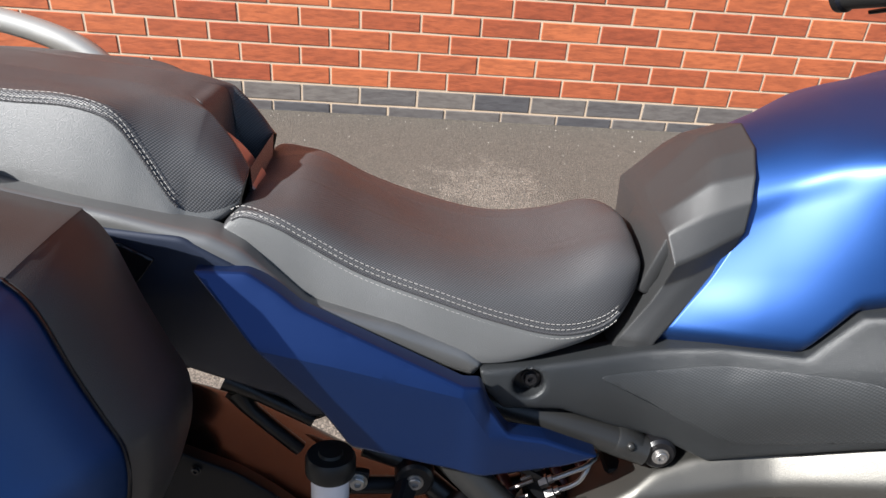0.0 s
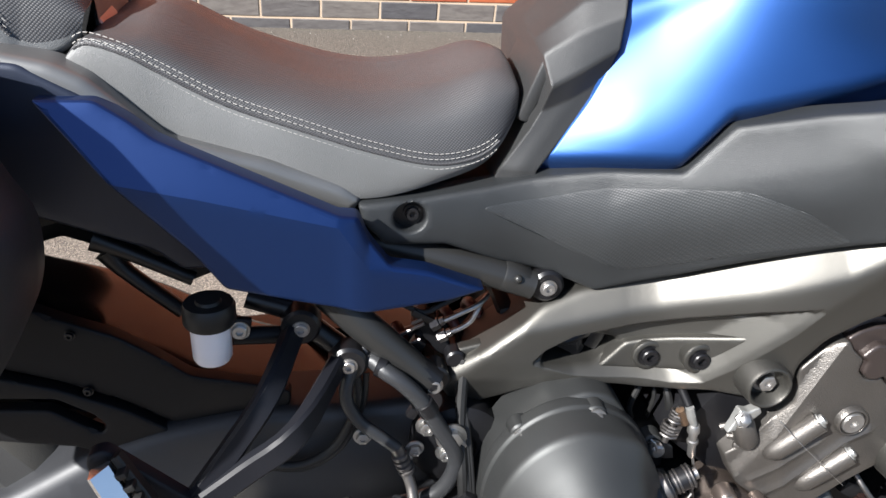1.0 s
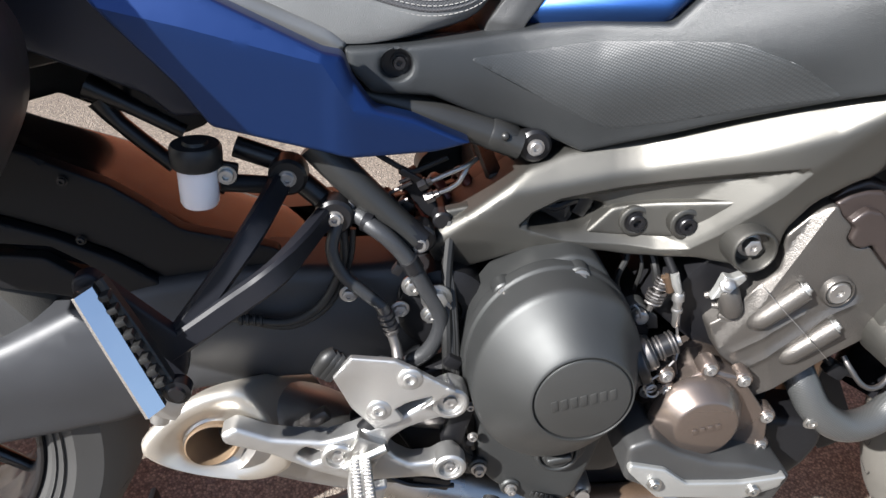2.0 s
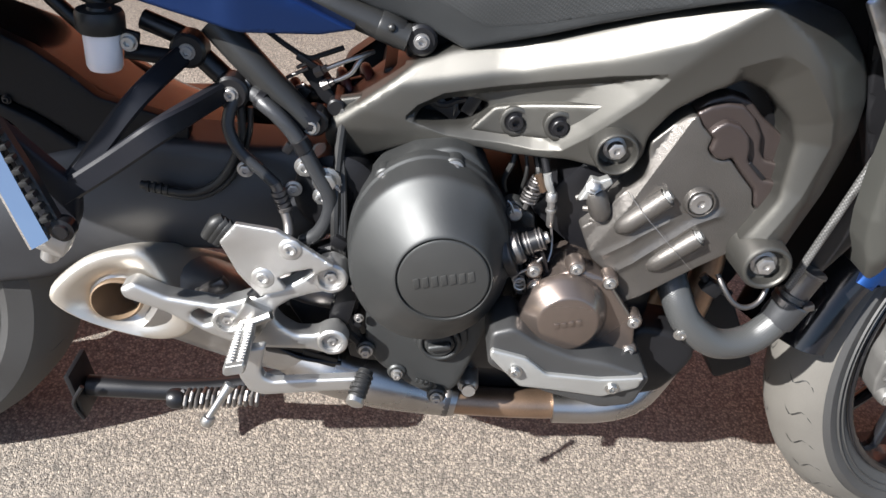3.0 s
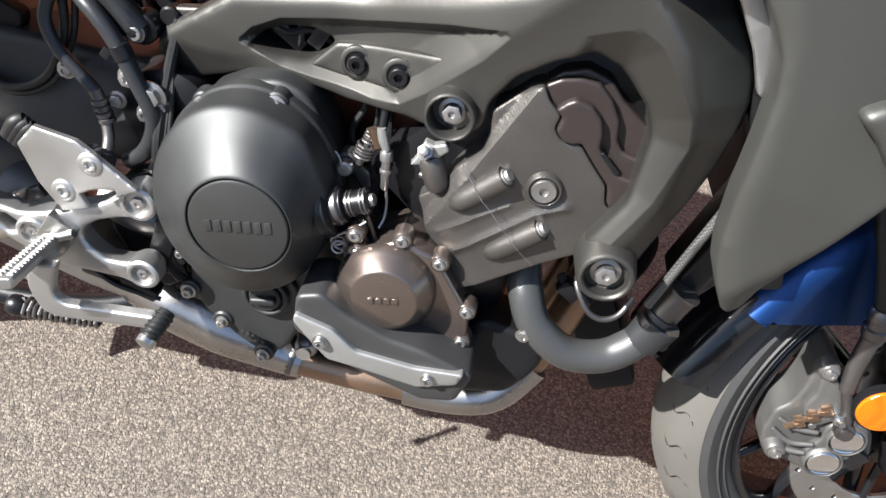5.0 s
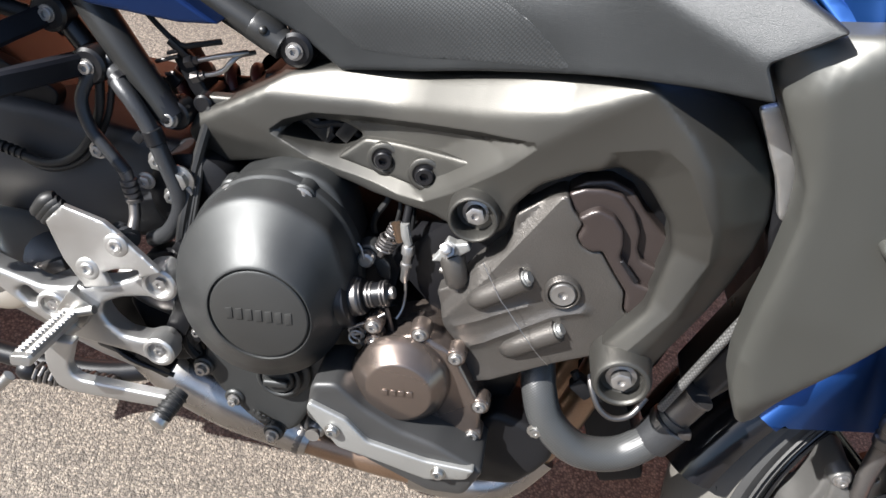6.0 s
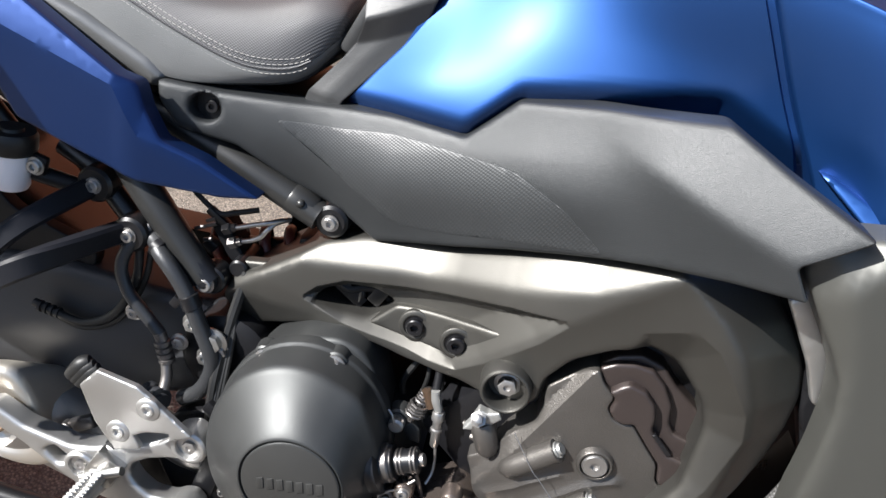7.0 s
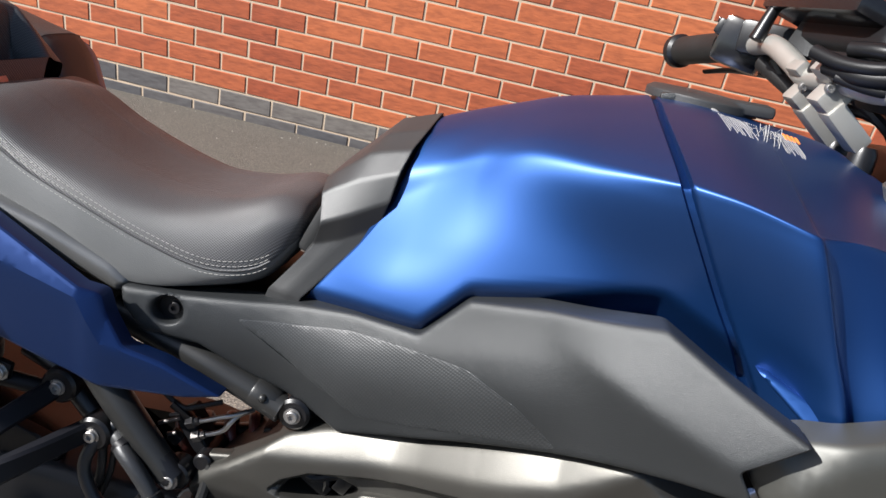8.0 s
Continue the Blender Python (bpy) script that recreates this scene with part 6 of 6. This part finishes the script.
cowl = part("side_cowl", panel([(358, 884), (372, 894), (396, 910), (470, 938), (560, 960), (680, 960), (720, 900), (640, 830), (560, 742), (549, 722), (523, 662), (508, 628), (500, 601), (500, 567), (492, 556), (484, 560), (474, 576), (457, 606), (446, 638), (438, 687), (434, 731), (428, 775), (420, 802), (407, 821), (387, 845), (368, 868)], cowl_depth, 30, 4, 7, corner=6), SHROUD, bike, "matt grey side cowl")
part("cowl_duct", gather(panel([(480, 782), (500, 798), (580, 800), (600, 740), (540, 730), (505, 765)], level(-312), 20, 8, 7, corner=10)), SHROUD, cowl)
part("cowl_badge", gather(block((464, -302, 864), (8, 2, 3), (0, -10, 0), 0), block((470, -302, 866), (2.5, 2, 9), (0, 20, 0), 0)), shader("yellow_badge", (0.6, 0.42, 0.05), 0.4), cowl)
part("cowl_inner", panel([(425, 810), (470, 880), (560, 900), (560, 700), (490, 640), (450, 720)], level(-200), 20, 4, 14), MATT, bike)
part("gap_plate", panel([(376, 838), (388, 846), (418, 820), (434, 796), (444, 758), (428, 760), (412, 790)], level(-256), 6, 2, 8, corner=4), ALU, bike)
part("fairing_body", block((600, 0, 960), (240, 420, 240), (0, 15, 0), 60, 4), MATT, bike)

# ---- handlebar ----
part("handlebar", tube([(328, 357, 1148), (366, 262, 1164), (384, 190, 1172), (386, 116, 1174), (398, 66, 1160), (406, 34, 1150), (418, -26, 1152), (440, -60, 1150), (456, -118, 1158), (462, -200, 1170), (480, -300, 1164), (500, -400, 1150)], 11.5, 14), SILVER, bike, "silver-painted handlebar")
for y, dx, dz in ((34, 0, 0), (-26, 5, 4)):
    riser = part("bar_riser", block((409 + dx, y, 1131 + dz), (25, 24, 27), (0, 32, 10), 4), SILVER, bike, "silver-grey bar riser")
    part("riser_clamp", block((404 + dx, y, 1150 + dz), (34, 26, 14), (0, 32, 10), 4), SILVER, riser)
    part("riser_leg", gather(block((431 + dx, y, 1109 + dz), (50, 24, 20), (0, 36, 10), 4)), SILVER, riser)
    part("riser_foot", lathe((456 + dx, y, 1080 + dz), (0, 0, 1), [(13, -30), (13, 10), (10, 16), (0.1, 16)], 18), BLACK, riser)
    bolt(riser, 402 + dx, y - 14, 1140 + dz, 4, 4, "socket", DULL)
for q, w, far in (((328, 357, 1148), (366, 262, 1164), True), ((500, -400, 1150), (480, -300, 1164), False)):
    grip = part("grip", tube([q, w], 19, 18, 3), RUBBER, bike, "black rubber grip with a bar end")
    way = np.array(q, float) - w
    part("bar_end", lathe(q, way, [(19, -6), (23, -2), (23, 8), (19, 12), (0.1, 13)], 22), BLACK, grip)
    s = 1 if far else -1
    part("switch_block", block(np.array(w) + (16, -26 * s, 6), (62, 54, 58), (0, 10, -22 * s), 10), GLOSS, grip)
    part("switch_button", block(np.array(w) + (-14, -22 * s, 22), (14, 22, 20), (0, 20, -20 * s), 4), BLACK, grip)
    for k in range(4):
        part("switch_key", block(np.array(w) + (-16 + 3 * k, (-10 - 8 * k) * s, 30 - 7 * k), (8, 6, 6), (0, 20, -20 * s), 1.5), DULL if k % 2 else GLOSS, grip)
    part("lever_perch", block(np.array(w) + (34, -62 * s, 16), (64, 46, 40), (0, 0, -22 * s), 8), BLACK, grip)
    part("lever", tube([np.array(w) + (60, -60 * s, -8), np.array(w) + (70, 0, -20), np.array(w) + (30, 60 * s, -26), np.array(q) + (40, 0, -20)], [9, 8, 6, 5], 10, 4, flat=0.6), BLACK, grip)
    part("cable_boot", tube([np.array(w) + (30, -90 * s, -8), np.array(w) + (70, -160 * s, -40), np.array(w) + (110, -220 * s, -60)], [12, 9, 8], 12), RUBBER, grip)
CLUMP = ((((384, -36, 1172), (404, -62, 1166), (430, -84, 1168), (462, -92, 1180)), 9), (((398, -40, 1162), (420, -72, 1158), (452, -90, 1164), (480, -90, 1172)), 11), (((410, -50, 1180), (432, -76, 1182), (470, -90, 1176)), 10), (((404, -56, 1154), (436, -80, 1150), (476, -90, 1158)), 7))
part("top_yoke", block((500, 0, 1040), (90, 240, 30), (0, -24, 12), 10), DULL, bike)
cluster = part("instrument_panel", block((452, 40, 1200), (60, 170, 58), (0, 20, 12), 14, 3), MATT, bike, "black instrument panel")
part("cluster_hood", block((420, 60, 1214), (70, 190, 22), (0, 14, 12), 8), GLOSS, cluster)
part("cluster_panel", block((412, 92, 1188), (10, 40, 46), (0, 24, 30), 4), GREY, cluster)
switch = part("control_box", gather(block((430, -10, 1160), (52, 70, 30), (0, 10, 12), 9), block((468, -20, 1150), (40, 60, 34), (0, -10, 10), 9)), MATT, bike, "black control box with cables")
for k in range(5):
    part("control_button", lathe((412 + 12 * k, -46 + 2 * k, 1164 - 2 * k), (0.1, -1, 0.4), [(5, -4), (5, 3), (3.5, 4.5), (0.1, 4.5)], 12), GLOSS if k != 3 else shader("red_button", (0.25, 0.01, 0.015), 0.4), switch)
for line, r in CLUMP:
    part("control_cable", tube(line, r * 0.75, 10), MATT, switch)
part("mirror_stem", tube([(368, 122, 1176), (376, 126, 1206), (388, 134, 1240)], [9, 7, 6], 12), BLACK, bike, "black mirror stem")
for k in range(4):
    part("bar_cable", tube([(400 + 8 * k, 150 - 40 * k, 1160), (440 + 8 * k, 110 - 40 * k, 1120 + 10 * k), (490, 60 - 30 * k, 1130 - 8 * k), (540, 40 - 20 * k, 1070)], 6, 8), RUBBER, bike)

# ---- luggage ----
def case_ring(y, grow):
    o = [(-530, 992), (-508, 986), (-490, 964), (-470, 916), (-452, 878), (-438, 846), (-440, 800), (-458, 756), (-496, 700), (-560, 664), (-690, 694), (-800, 770), (-870, 900), (-840, 1000), (-700, 1020)]
    c = np.array((-650, 840))
    return [(c[0] + (p[0] - c[0]) * grow, y, c[1] + (p[1] - c[1]) * grow) for p in curve(o, 5, True)]


def make_pannier(side, label):
    """A hard case beside the tail; side: 1 as drawn, -1 on the other side."""
    def turned(shape):
        return shape if side > 0 else mirror(shape)
    box = new("pannier")
    box.matrix_world = LEANING
    tagged(box, label, "pannier", group="panniers on the tail")
    part("case_rim", turned(loft([case_ring(-190, 0.93), case_ring(-205, 0.99), case_ring(-230, 1.0), case_ring(-262, 1.0), case_ring(-290, 0.97), case_ring(-308, 0.92)])), CASE, box, "matt black pannier rim", 60)
    part("case_lid", turned(loft([case_ring(-290, 0.905), case_ring(-316, 0.90), case_ring(-352, 0.83), case_ring(-385, 0.7), case_ring(-400, 0.5), case_ring(-405, 0.2)])), PAINT, box, "satin blue pannier lid", 60)
    part("case_seam", turned(loft([case_ring(-296, 0.925), case_ring(-310, 0.915)], True, False)), GLOSS, box)
    part("case_bracket", turned(gather(block((-585, -178, 970), (70, 44, 16), (0, 6, 0), 5), block((-602, -182, 984), (26, 22, 12), (0, 20, 10), 3))), MATT, box)


make_pannier(1, "blue hard pannier with a black rim hung beside the tail")
make_pannier(-1, "blue hard pannier with black rim on the wall side")

# ---- the wall's bricks, course by course ----
def brick_mesh(name, wide, high, material, seed):
    rnd = random.Random(seed)
    w, h, d = wide / 2, high / 2, 0.03
    c = 0.0025
    v = []
    for y, k in ((d, 0), (0.0015, 0), (-0.0015, c)):
        v += [(sx * (w - k) + rnd.uniform(-1, 1) * 0.0008, y, sz * (h - k) + rnd.uniform(-1, 1) * 0.0008) for sx, sz in ((-1, -1), (1, -1), (1, 1), (-1, 1))]
    f = [(8, 9, 10, 11)]
    for a in (0, 4):
        f += [(a + i, a + (i + 1) % 4, a + 4 + (i + 1) % 4, a + 4 + i) for i in range(4)]
    m = bpy.data.meshes.new(name)
    m.from_pydata(v, [], f)
    m.materials.append(material)
    return m


kinds = {m.name: [brick_mesh("brick", PITCH - JOINT, COURSE - JOINT, m, 11 * i + k) for i in range(4)] for k, m in enumerate((RED, BLUE))}
rnd = random.Random(5)
far = {RED_FAR.name: ([], []), BLUE_FAR.name: ([], [])}
for k in range(94):
    z = FIRST_TOP + COURSE * (k - 0.5) - JOINT / 2
    for i in range(-28, 36):
        x = 0.9 * (-0.9 + 0.1125 * (2 * i + (1 if k % 2 == 0 else 0)) + 0.1125)
        if not -5.9 < x < 6.9:
            continue
        y = WALL_Y + rnd.uniform(-0.0006, 0.0006)
        if k < 14 and -2.0 < x < 2.25:
            ob = new("brick", kinds[(BLUE if k < 2 else RED).name][rnd.randrange(4)])
            ob.location, ob.parent = (x, y, z), wall
            ob.rotation_euler = (0, rnd.uniform(-0.003, 0.003), rnd.uniform(-0.004, 0.004))
        else:
            v, f = far[(BLUE_FAR if k < 2 else RED_FAR).name]
            n, w, h = len(v), (PITCH - JOINT) / 2, (COURSE - JOINT) / 2
            v += [(x + sx * w, y + d, z + sz * h) for d in (0.03, -0.001) for sx, sz in ((-1, -1), (1, -1), (1, 1), (-1, 1))]
            f += [(n + 4, n + 5, n + 6, n + 7)] + [(n + j, n + (j + 1) % 4, n + 4 + (j + 1) % 4, n + 4 + j) for j in range(4)]
for m, (v, f) in ((RED_FAR, far[RED_FAR.name]), (BLUE_FAR, far[BLUE_FAR.name])):
    me = bpy.data.meshes.new("brickwork")
    me.from_pydata(v, [], f)
    me.materials.append(m)
    ob = new("brickwork", me)
    ob.parent = wall
    tagged(ob, kind="stuff")
